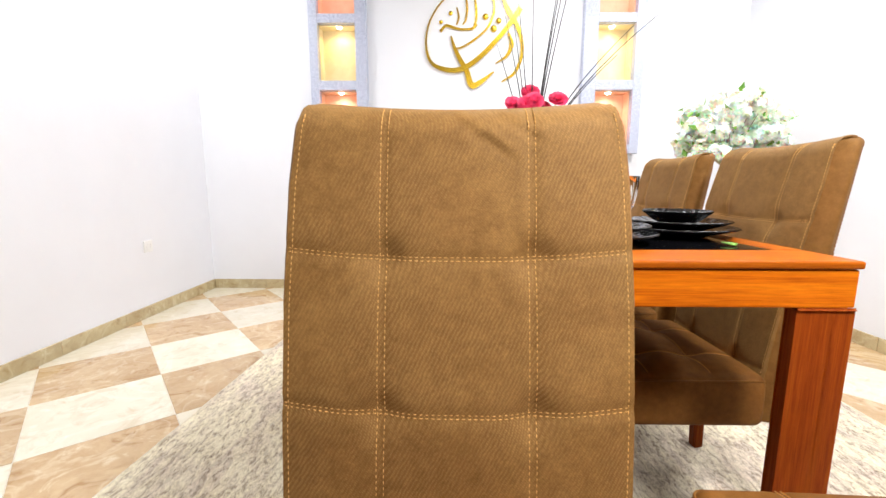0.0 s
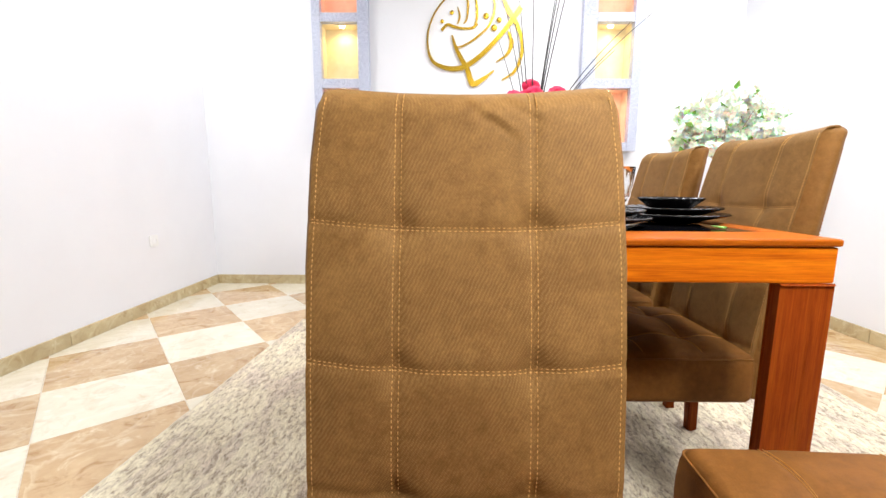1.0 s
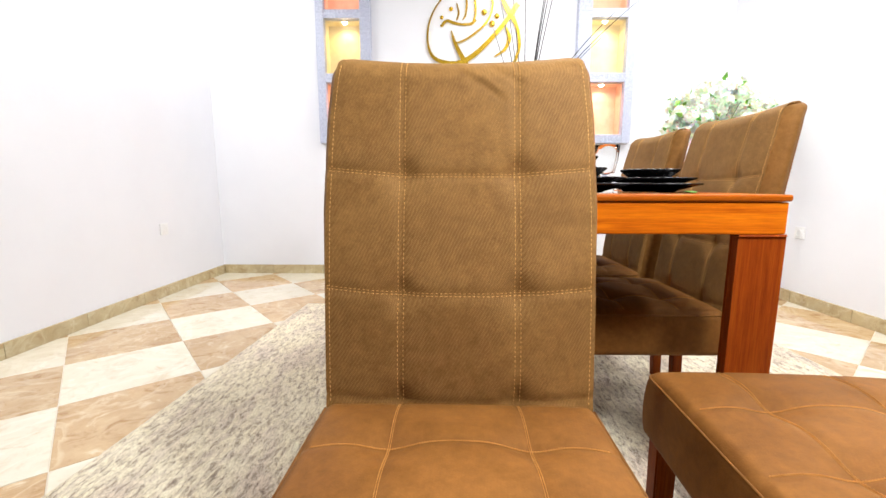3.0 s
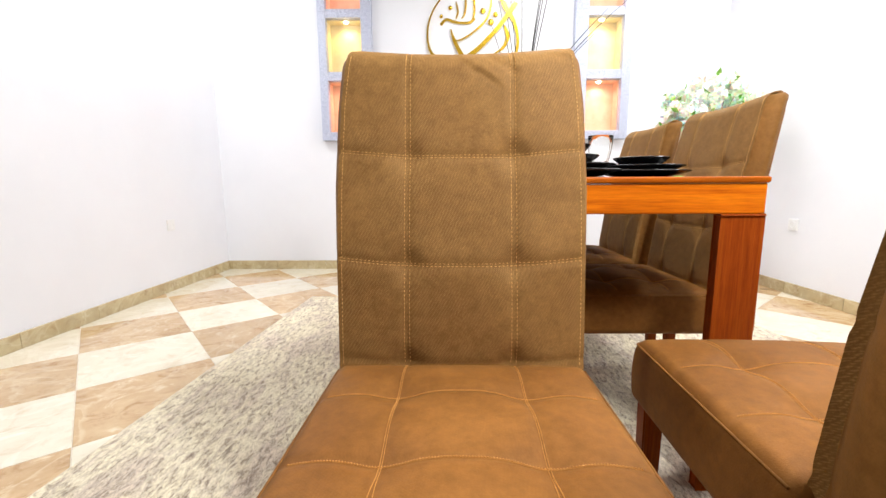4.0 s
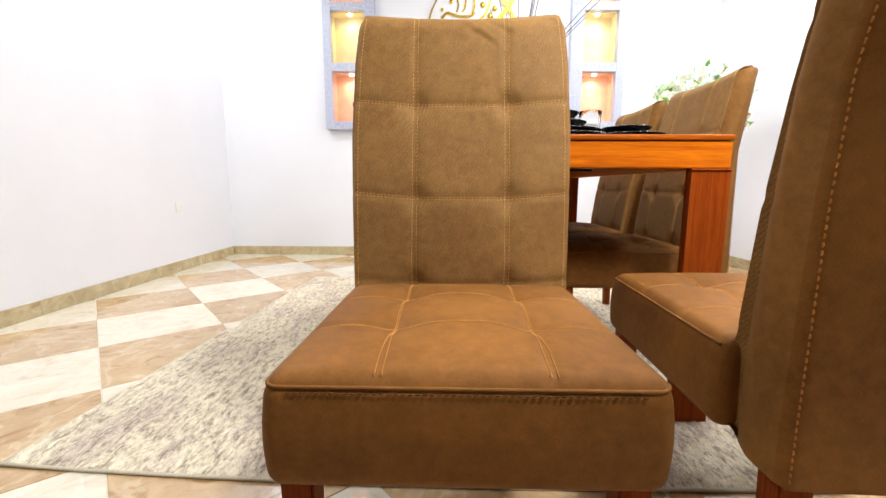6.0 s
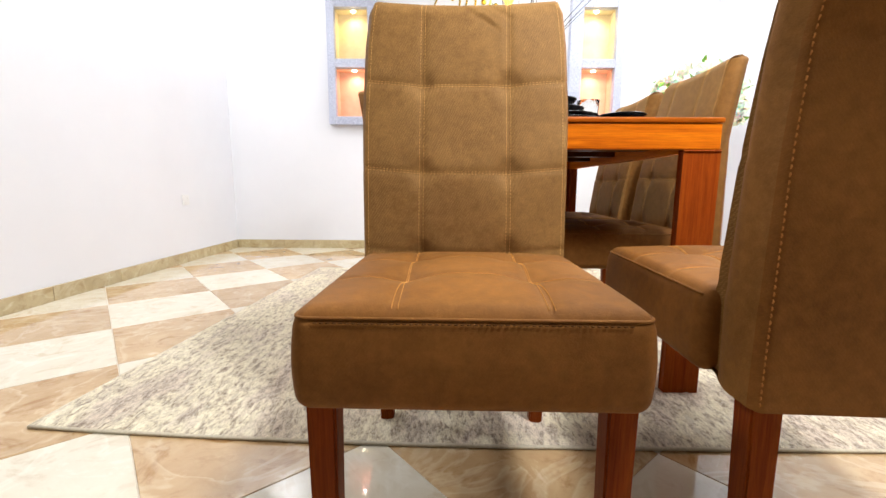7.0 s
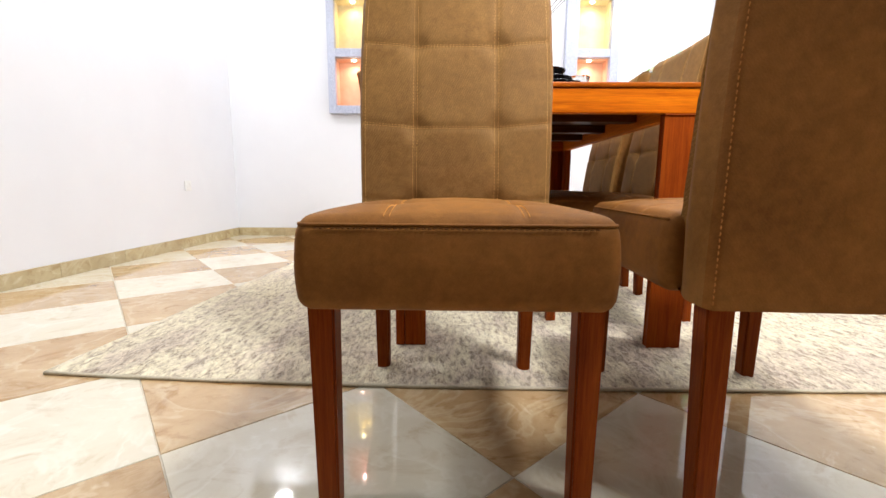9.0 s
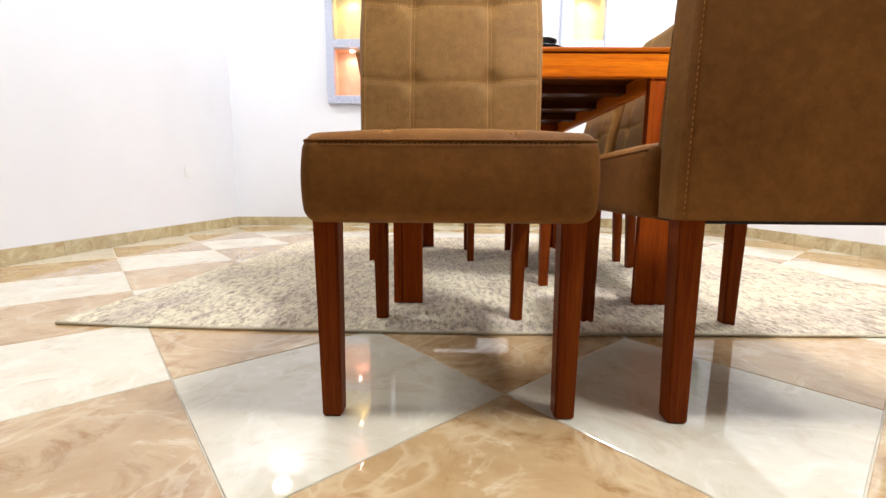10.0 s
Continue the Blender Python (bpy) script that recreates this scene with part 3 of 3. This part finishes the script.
def back_mesh(creased, slim):
    verts, faces = rounded_box(-1, 1, 0, 1, ZB, ZT, 0.001, 84, 6, 120)
    out = []
    r = 0.036
    for v in verts:
        x, s, z = v
        # rounded top: the thickness closes towards the rim
        zz = min(z, ZT)
        half = curve_at(HALF, zz)
        k = max(0.0, (zz - (ZT - r)) / r)
        side = max(0.0, (abs(x) * half - (half - r)) / r)
        corner = math.hypot(k, side) if (k > 0 and side > 0) else 0
        if corner > 1:
            zz = ZT - r + r * k / corner
            px = math.copysign(half - r + r * side / corner, x)
        else:
            px = x * half
        zz -= 0.011 * max(0, 1 - (px / 0.2) ** 2) * max(0.0, min(1.0, (z - 0.88) / 0.11))
        f, b = back_front(px, zz, creased), curve_at(REAR, zz)
        mid = (f + b) / 2 + 0.008 * k
        close = math.sqrt(max(0.0, 1 - min(1.0, max(k, 0.0)) ** 2.4))
        edge = max(0.0, (abs(px) - (half - 0.012)) / 0.012)
        round_side = 1 - 0.22 * min(1, edge) ** 2.5
        y = mid + (s - 0.5) * (b - f) * max(close, 0.12) * round_side
        rim = abs(x) ** 8
        px *= 1 - 0.045 * max(0, 0.3 - s) / 0.3 * min(1, edge)
        px -= math.copysign(rim * (slim * max(0.0, 1 - s / 0.6) + 0.2 * slim), x)
        tail = max(0.0, (s - 0.4) / 0.6) ** 1.5
        px *= 1 - tail * (1 - curve_at(REAR_HALF, zz) / half)
        out.append((px, y, zz))
    me = mesh_of("backrest", out, faces, SUEDE)
    me.materials.append(SUEDE_SIDE)                      # twill on the padded front alone
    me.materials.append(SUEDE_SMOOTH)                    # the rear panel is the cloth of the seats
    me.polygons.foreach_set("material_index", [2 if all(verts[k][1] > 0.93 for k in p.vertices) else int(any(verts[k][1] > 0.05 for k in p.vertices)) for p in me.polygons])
    me.set_sharp_from_angle(angle=radians(48))
    return me


def seat_top(x, y):
    z = 0.445 + 0.018 * (1 - (abs(x) / 0.2155) ** 3) * (1 - (abs(y + 0.065) / 0.21) ** 4 if abs(y + 0.065) < 0.21 else 0)
    return z + 0.004 - 0.0165 * pillow(x, y, (-SEAM_X, SEAM_X), SEAT_Y, 0.040)


def seat_mesh():
    verts, faces = rounded_box(-0.2170, 0.2170, -0.2765, 0.150, 0.318, 0.443, 0.021, 72, 72, 8)
    out = []
    for x, y, z in verts:
        t = min(max((z - 0.420) / 0.023, 0), 1)
        nz = z + t * (seat_top(x, y) - 0.443)
        bulge = 0.004 * math.sin(min(max((z - 0.318) / 0.118, 0), 1) * math.pi)
        out.append((x * (1 + bulge / 0.2155), y - (bulge if y < -0.25 else 0), nz))
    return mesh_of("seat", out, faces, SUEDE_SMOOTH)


def dashes(name, lines, pitch=0.0074, length=0.0052, width=0.0013, material=None):
    """Stitches: short raised threads along lines of (point, normal)."""
    verts, faces = [], []
    for line in lines:
        acc = 0.0
        for (p, n), (q, _) in zip(line, line[1:]):
            seg = (q - p).length
            d = (q - p).normalized()
            side = d.cross(n).normalized() * width / 2
            while acc < seg:
                c = p + d * acc
                a, e = c - d * length / 2, c + d * length / 2
                base = len(verts)
                verts += [a + side - n * 0.0015, a - side - n * 0.0015, e - side - n * 0.0015, e + side - n * 0.0015,
                          a + side * 0.7 - n * 0.0002, a - side * 0.7 - n * 0.0002, e - side * 0.7 - n * 0.0002, e + side * 0.7 - n * 0.0002,
                          c + side * 0.6 + n * 0.0011, c - side * 0.6 + n * 0.0011]
                faces += [tuple(base + k for k in f) for f in ((0, 1, 5, 4), (2, 3, 7, 6), (4, 5, 9, 8), (8, 9, 6, 7), (0, 4, 8, 7, 3), (1, 2, 6, 9, 5))]
                acc += pitch
            acc -= seg
    me = bpy.data.meshes.new(name)
    me.from_pydata([tuple(v) for v in verts], [], faces)
    me.materials.append(material or THREAD)
    return me


def back_lines(creased, slim):
    out = {"v": [], "h": [], "e": []}
    n = Vector((0, -1, 0))

    def pt(x, z):
        zz = z - 0.011 * max(0, 1 - (x / 0.2) ** 2) * max(0.0, min(1.0, (z - 0.88) / 0.11))
        k = max(0.0, (z - (ZT - 0.03)) / 0.03)
        f, b = back_front(x, zz, creased), curve_at(REAR, zz)
        mid = (f + b) / 2 + 0.008 * k
        close = max(math.sqrt(max(0, 1 - min(1, k) ** 2.4)), 0.12)
        half = curve_at(HALF, zz)
        rs = 1 - 0.22 * min(1, max(0.0, (abs(x) - (half - 0.012)) / 0.012)) ** 2.5
        return (Vector((x, mid - 0.5 * (b - f) * close * rs, zz)), n)

    zs = np.linspace(0.452, 1.008, 110)
    for s in (-1, 1):
        for o in (-0.0045, 0.0045):
            out["v"].append([pt(s * SEAM_X + o, z) for z in zs])
        inset = Vector((-s * 0.59 * slim, 0, 0))
        out["e"].append([(p + inset, q) for p, q in (pt(s * (curve_at(HALF, z) - 0.019), z) for z in np.linspace(0.452, 0.988, 100))])
    for z in SEAM_Z:
        h = curve_at(HALF, z) - 0.016 - 0.9 * slim
        for o in (-0.0022, 0.0022):
            out["h"].append([pt(x, z + o + sag(x)) for x in np.linspace(-h, h, 80)])
    return out


def seat_lines():
    n = Vector((0, 0, 1))
    out = []
    for s in (-1, 1):
        for o in (-1, 1):                               # the two rows part towards the front
            row = [(s * SEAM_X + o * (0.0013 + 0.0026 * min(1.0, max(0.0, (-0.15 - y) / 0.07))), y) for y in np.linspace(-0.264, 0.135, 70)]
            out.append([(Vector((x, y, seat_top(x, y) + 0.0008)), n) for x, y in row])
    for yy in SEAT_Y:
        out.append([(Vector((x, yy, seat_top(x, yy) + 0.0008)), n) for x in np.linspace(-0.196, 0.196, 70)])
    front = [(Vector((x, -0.2778, 0.4335)), Vector((0, -1, 0))) for x in np.linspace(-0.185, 0.185, 60)]
    return out, [front]


def leg_mesh(rake):
    bm = bmesh.new()
    bmesh.ops.create_cube(bm, size=1)
    for v in bm.verts:
        top = v.co.z > 0
        h = 0.0192 if top else 0.0158
        v.co = Vector((v.co.x * 2 * h, v.co.y * 2 * h + (0 if top else rake), 0.328 if top else 0.0))
    bmesh.ops.bevel(bm, geom=bm.edges[:], offset=0.003, segments=2, affect="EDGES")
    return bm_mesh("leg", bm, LEG_WOOD)


def dining_chair(m, label, creased=False, slim=0.0):
    ob = thing("dining_chair", label, "chair", m, "dining chairs")
    back = part("backrest", back_mesh(creased, slim), ob)
    lines = back_lines(creased, slim)
    for name, key in (("upright_stitching", "v"), ("cross_stitching", "h"), ("edge_stitching", "e")):
        for line in ([lines[key][k:k + 2] for k in (0, 2)] if key != "e" else [[l] for l in lines[key]]):
            part(name, dashes(name, line), back, "orange thread stitching")
    for s in (-1, 1):
        rear = [(Vector((s * (curve_at(REAR_HALF, z) - 0.010), curve_at(REAR, z) + 0.0004, z)), Vector((0, 1, 0))) for z in np.linspace(0.335, 0.96, 80)]
        part("rear_stitching", dashes("rear_stitching", [rear], 0.0085, 0.0052, 0.0013, REAR_THREAD), back, "orange thread stitching")
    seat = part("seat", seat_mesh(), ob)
    top, front = seat_lines()
    for k in (0, 2):
        part("seat_stitching", dashes("seat_stitching", top[k:k + 2], 0.0045, 0.0042, 0.0010, SEAT_THREAD), seat, "orange thread stitching")
    for k in (4, 5):
        part("seat_stitching", dashes("seat_stitching", [top[k]], 0.0034, 0.0026, 0.0022, SEAT_THREAD), seat, "orange thread stitching")
    part("front_stitching", dashes("front_stitching", front, 0.0075, 0.0050, 0.0018, DARK_THREAD), seat, "brown thread stitching")
    w, f, b, r = 0.2138, -0.2736, 0.14, 0.0178
    ring = [(-w, b)] + [(-w, f + r)] + [(-w + r - r * math.cos(a), f + r - r * math.sin(a)) for a in np.linspace(0.2, 1.4, 5)]
    ring = ring + [(-x, y) for x, y in reversed(ring)]
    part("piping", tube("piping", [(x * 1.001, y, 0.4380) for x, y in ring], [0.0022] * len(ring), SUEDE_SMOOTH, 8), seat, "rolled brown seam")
    part("underside", box_mesh("underside", -0.17, 0.17, -0.22, 0.200, 0.3145, 0.3285, LINING, 0.002), ob, "black fabric lining")
    for s in (-1, 1):
        part("leg", leg_mesh(0.0), ob, "", pose(s * 0.1885, -0.240, 0))
        part("leg", leg_mesh(0.012), ob, "", pose(s * 0.187, 0.238, 0))
    return ob


dining_chair(pose(0.256, 0.6195, 0, 0, 0, -0.8), "brown suede dining chair with tufted stitching, turned from the table", True)
base_chair = dining_chair(pose(0.818, 0.608, 0, 0, 0, 177.2), "brown suede dining chair with its back to the room", False, 0.020)
for place, label in ((pose(0.8575, 1.463, 0.002, 0, 0, -90), "brown suede dining chair pushed under the table's long side"),
                     (pose(0.8575, 1.985, 0.002, 0, 0, -90), "brown suede dining chair near the table's far corner"),
                     (pose(0.135, 1.985, 0.002, 0, 0, 90), "brown suede dining chair on the table's other long side")):
    tagged(copy_thing(base_chair, place), label)


# ---- on the table ----
TOP = 0.7745


def plate_mesh(name, r, h, lobes=8):
    p = [(0.0, 0.004), (r * 0.55, 0.004), (r * 0.66, 0.008), (r, h), (r * 1.01, h + 0.002), (r * 0.99, h + 0.004), (r * 0.64, 0.012), (r * 0.5, 0.008), (0.0, 0.008)]
    p = [(0.0, 0.0), (r * 0.5, 0.0)] + p[1:]
    return lathe(name, p, CERAMIC, 96, 0.02, 24)


def plate(x, y, z, r, h, name="plate", label="black glazed plate with a scalloped rim in a stack"):
    return thing(name, label, "plate" if name == "plate" else "bowl", pose(x, y, z, 0, 0, 7), "black tableware", me=plate_mesh(name, r, h))


for sx, sy in ((0.820, 1.365), (0.572, 1.25)):
    plate(sx, sy, TOP, 0.132, 0.020)
    plate(sx + 0.004, sy + 0.003, TOP + 0.0135, 0.115, 0.022)
    plate(sx - 0.002, sy, TOP + 0.029, 0.077, 0.030, "bowl", "small black glazed bowl on stacked plates")


def crystal_glass(x, y):
    ob = thing("crystal_glass", "cut crystal drinking glass on the table", "glass", pose(x, y, TOP), "crystal glasses")
    p = [(0.0, 0.0), (0.031, 0.0), (0.032, 0.006), (0.012, 0.014), (0.009, 0.03), (0.012, 0.042), (0.03, 0.06), (0.038, 0.10), (0.042, 0.15), (0.0405, 0.15), (0.036, 0.10), (0.028, 0.064), (0.0, 0.052)]
    part("body", lathe("body", p, CRYSTAL, 48, 0.03, 12), ob)
    return ob


plate(0.572, 1.25, TOP + 0.058, 0.052, 0.030, "bowl", "little black glazed bowl on top of a stack")
crystal_glass(0.768, 1.575)


def petal_ball(rng, r, n, material, name):
    """A blossom of curled petals round one centre."""
    verts, faces = [], []
    for k in range(n):
        a, tilt = k * 2.39996, 0.25 + 1.05 * k / n
        size = r * (0.55 + 0.5 * k / n)
        m = Matrix.Rotation(a, 3, "Z") @ Matrix.Rotation(tilt, 3, "X")
        base = len(verts)
        for j in range(4):
            t = j / 3
            w = size * 0.62 * math.sin(0.45 + t * 2.1)
            lift = size * (t - 0.22 * t * t)
            for s in (-1, 0, 1):
                verts.append(m @ Vector((s * w, size * 0.12 * (abs(s) * 1.2 - t * t * 1.4) + rng.uniform(-1, 1) * r * 0.04, lift)))
        for j in range(3):
            for s in range(2):
                q = base + j * 3 + s
                faces.append((q, q + 1, q + 4, q + 3))
    return mesh_of(name, verts, faces, material)


def flower_vase(x, y):
    rng = random.Random(11)
    ob = thing("flower_arrangement", "red artificial flowers with thin black twigs in a vase", "flowers", pose(x, y, TOP))
    p = [(0.0, 0.0), (0.045, 0.0), (0.05, 0.01), (0.04, 0.06), (0.03, 0.14), (0.038, 0.22), (0.042, 0.235), (0.036, 0.235), (0.026, 0.14), (0.0, 0.02)]
    part("vase", lathe("vase", p, CERAMIC, 40), ob, "black glazed vase")
    heads = ((-0.062, 0.0, 0.372, 0.034), (-0.008, 0.01, 0.408, 0.036), (-0.002, -0.025, 0.378, 0.036), (0.078, 0.01, 0.386, 0.038), (-0.028, -0.03, 0.366, 0.034), (0.040, 0.03, 0.366, 0.034))
    for hx, hy, hz, r in heads:
        part("stem", tube("stem", [(0, 0, 0.1), (hx * 0.3, hy * 0.3, 0.24), (hx, hy, hz)], [0.002, 0.002, 0.002], LEAF, 6), ob, "green stem")
        part("flower_head", petal_ball(rng, r, 26, PETAL, "flower_head"), ob, "crimson artificial rose", pose(hx, hy, hz - 0.006, rng.uniform(48, 78), rng.uniform(-25, 25), 0))
    tips = ((-0.09, 0, 0.62), (-0.06, 0.02, 0.60), (-0.05, 0.01, 0.66), (-0.01, 0.0, 0.72), (0.10, 0.02, 0.86), (0.085, 0.0, 0.84), (0.115, -0.01, 0.90), (0.30, 0.02, 0.60), (0.26, 0.03, 0.52), (-0.11, 0.03, 0.55), (0.37, 0.02, 0.63), (0.14, 0.01, 0.88))
    for tx, ty, tz in tips:
        pts = [(0, 0, 0.12)]
        for k in range(1, 9):
            t = k / 8
            pts.append((tx * t ** 1.35, ty * t, 0.12 + (tz - 0.12) * (t if tx < 0.2 else t ** 0.8)))
        part("twig", tube("twig", pts, [0.0028 - 0.0017 * k / 8 for k in range(9)], TWIG, 5), ob, "thin black twig")
    return ob


flower_vase(0.505, 1.65)
LEAFBIT = lathe("fallen_leaf", [(0.0, 0.001), (0.012, 0.001), (0.014, 0.003), (0.0, 0.005)], LEAF, 12, 0.35, 3)
thing("fallen_leaf", "small bright green leaf lying on the table", "leaf", pose(0.845, 1.195, TOP, 6, 0, 20), me=LEAFBIT)


# ---- blossom tree ----
def leaf_mesh(rng, n, spread, name, material, length):
    """Many small folded leaves scattered in clumps."""
    verts, faces = [], []
    for c in spread:
        for _ in range(n):
            d = Vector((rng.gauss(0, 1), rng.gauss(0, 1), rng.gauss(0, 1))).normalized()
            o = Vector(c) + d * rng.uniform(0.02, 0.055)
            u = d.cross(Vector((rng.uniform(-1, 1), rng.uniform(-1, 1), rng.uniform(-1, 1)))).normalized()
            v = u.cross(d)
            s = length * rng.uniform(0.7, 1.3)
            b = len(verts)
            verts += [o, o + u * s * 0.28 + v * s * 0.5, o + v * s + d * s * 0.25, o - u * s * 0.28 + v * s * 0.5]
            faces += [(b, b + 1, b + 2), (b, b + 2, b + 3)]
    return mesh_of(name, verts, faces, material, False)


def bunch_mesh(rng, n, spread):
    """A bunch of small five-petalled flowers."""
    verts, faces = [], []
    for _ in range(n):
        d = Vector((rng.gauss(0, 1), rng.gauss(0, 1), rng.gauss(0, 1))).normalized()
        o = d * spread * rng.uniform(0.4, 1.1)
        q = d.to_track_quat("Z", "Y").to_matrix() @ Matrix.Rotation(rng.uniform(0, 6), 3, "Z")
        r = rng.uniform(0.019, 0.030)
        for p in range(5):
            m = q @ Matrix.Rotation(p * 1.2566, 3, "Z")
            base = len(verts)
            verts += [o, o + m @ Vector((r * 0.42, r * 0.55, r * 0.35)), o + m @ Vector((r * 0.2, r * 1.05, r * rng.uniform(0.2, 0.6))), o + m @ Vector((-r * 0.2, r * 1.05, r * rng.uniform(0.2, 0.6))), o + m @ Vector((-r * 0.42, r * 0.55, r * 0.35))]
            faces.append(tuple(range(base, base + 5)))
    return mesh_of("blossom_sprig", verts, faces, BLOSSOM, False)


BUNCHES = []


def blossom_tree(x, y):
    rng = random.Random(5)
    ob = thing("blossom_tree", "artificial tree with creamy white blossom clusters in a pot", "plant", pose(x, y, 0))
    part("pot", lathe("pot", [(0.0, 0.0), (0.11, 0.0), (0.13, 0.03), (0.15, 0.30), (0.155, 0.32), (0.14, 0.32), (0.13, 0.28), (0.0, 0.27)], POT, 40), ob, "round white pot")
    part("trunk", tube("trunk", [(0, 0, 0.2), (0.01, 0, 0.5), (-0.01, 0.01, 0.8), (0.0, 0.0, 1.08)], [0.016, 0.013, 0.011, 0.009], BARK, 10), ob, "thin pale trunk")
    centres = []
    for k in range(120):
        a, e = k * 2.39996, rng.uniform(-0.35, 1.25)
        r = rng.uniform(0.45, 1.0)
        centres.append((0.31 * r * math.cos(a) * math.cos(e * 0.6), 0.26 * r * math.sin(a) * math.cos(e * 0.6), 1.17 + 0.28 * r * math.sin(e)))
    for c in centres[::3]:
        mid = Vector((c[0] * 0.35, c[1] * 0.35, 1.06 + 0.3 * (c[2] - 1.06)))
        part("branch", tube("branch", [(0, 0, 1.0), mid, c], [0.006, 0.004, 0.002], BARK, 6), ob)
    part("crown", leaf_mesh(rng, 1, centres, "crown", LEAF, 0.060), ob, "sparse green leaves")
    for k in range(4):
        BUNCHES.append(bunch_mesh(rng, 17, 0.040))
    for c in centres:
        part("blossom_sprig", BUNCHES[rng.randrange(4)], ob, "", pose(*c, rng.uniform(-60, 60), rng.uniform(-60, 60), rng.uniform(0, 360)))
    return ob


blossom_tree(2.07, 3.12)


# ---- skirting and floor tiles ----
def skirting(name, start, step, count, length, turn, label):
    ob = thing(name, label, "baseboard", pose(*start, 0, 0, 0, turn), kind="structure")
    full = box_mesh("skirting_tile", 0.0012, step - 0.0012, -0.010, 0.0, 0.0, 0.078, SKIRT, 0.0015, 1)
    for k in range(count):
        rest = length - k * step
        me = full if rest >= step else box_mesh("skirting_tile", 0.0008, rest - 0.0008, -0.010, 0.0, 0.0, 0.078, SKIRT, 0.0015, 1)
        part("skirting_tile", me, ob, "", pose(k * step, 0, 0))
    return ob


S = 0.445
for name, start, length, turn in (("baseboard_north", (X0 + 0.011, Y1), X1 - X0 - 0.022, 0), ("baseboard_west", (X0, Y0 + 0.011), Y1 - Y0 - 0.011, 90), ("baseboard_east", (X1, Y1), Y1 - Y0, -90)):
    skirting(name, start, S, math.ceil(length / S), length, turn, "brown marbled stone skirting tiles along the wall")

TILE = 0.4541
ORIGIN = Vector((-1.4196, 2.5129))
AX, AY = Vector((math.cos(radians(40.69)), math.sin(radians(40.69)))), Vector((math.sin(radians(40.69)), -math.cos(radians(40.69))))


def clip(poly, axis, limit, sign):
    out = []
    for p, q in zip(poly, poly[1:] + poly[:1]):
        a, b = sign * (p[axis] - limit), sign * (q[axis] - limit)
        if a >= 0:
            out.append(p)
        if a * b < 0:
            out.append(p + (q - p) * (a / (a - b)))
    return out


def slab(poly, material):
    """A thin tile with a worn edge over the outline poly."""
    c = sum(poly, Vector((0, 0))) / len(poly)
    n = len(poly)
    verts = []
    for shrink, z in ((0.0, -0.008), (0.0, -0.0008), (0.0009, 0.0)):
        for p in poly:
            d = p - c
            q = p - d.normalized() * shrink * 1.4
            verts.append((q.x, q.y, z))
    faces = [tuple(range(2 * n, 3 * n))]
    for k in range(2):
        faces += [(k * n + i, k * n + (i + 1) % n, (k + 1) * n + (i + 1) % n, (k + 1) * n + i) for i in range(n)]
    return mesh_of("tile", verts, faces, material, False)


whole = {}
g = 0.0012
for i in range(-14, 14):
    for j in range(-12, 26):
        o = ORIGIN + AX * (i * TILE) + AY * (j * TILE)
        local = [AX * u + AY * v for u, v in ((g, g), (TILE - g, g), (TILE - g, TILE - g), (g, TILE - g))]
        poly = [o + p for p in local]
        cut = poly
        for axis, limit, sign in ((0, X0 + 0.0005, 1), (0, X1 - 0.0005, -1), (1, Y0 + 0.0005, 1), (1, Y1 - 0.0005, -1)):
            cut = clip(cut, axis, limit, sign) if cut else cut
        if len(cut) < 3 or abs(sum(p.cross(q) for p, q in zip(cut, cut[1:] + cut[:1]))) < 2e-4:
            continue
        kind = (i + j) % 2
        material = TILE_DARK if kind else TILE_LIGHT
        if cut is poly or len(cut) == 4 and all((p - q).length < 1e-6 for p, q in zip(cut, poly)):
            if kind not in whole:
                whole[kind] = slab(local, material)
            me = whole[kind]
        else:
            me = slab([p - o for p in cut], material)
        part("tile", me, FLOOR, "", pose(o.x, o.y, 0))
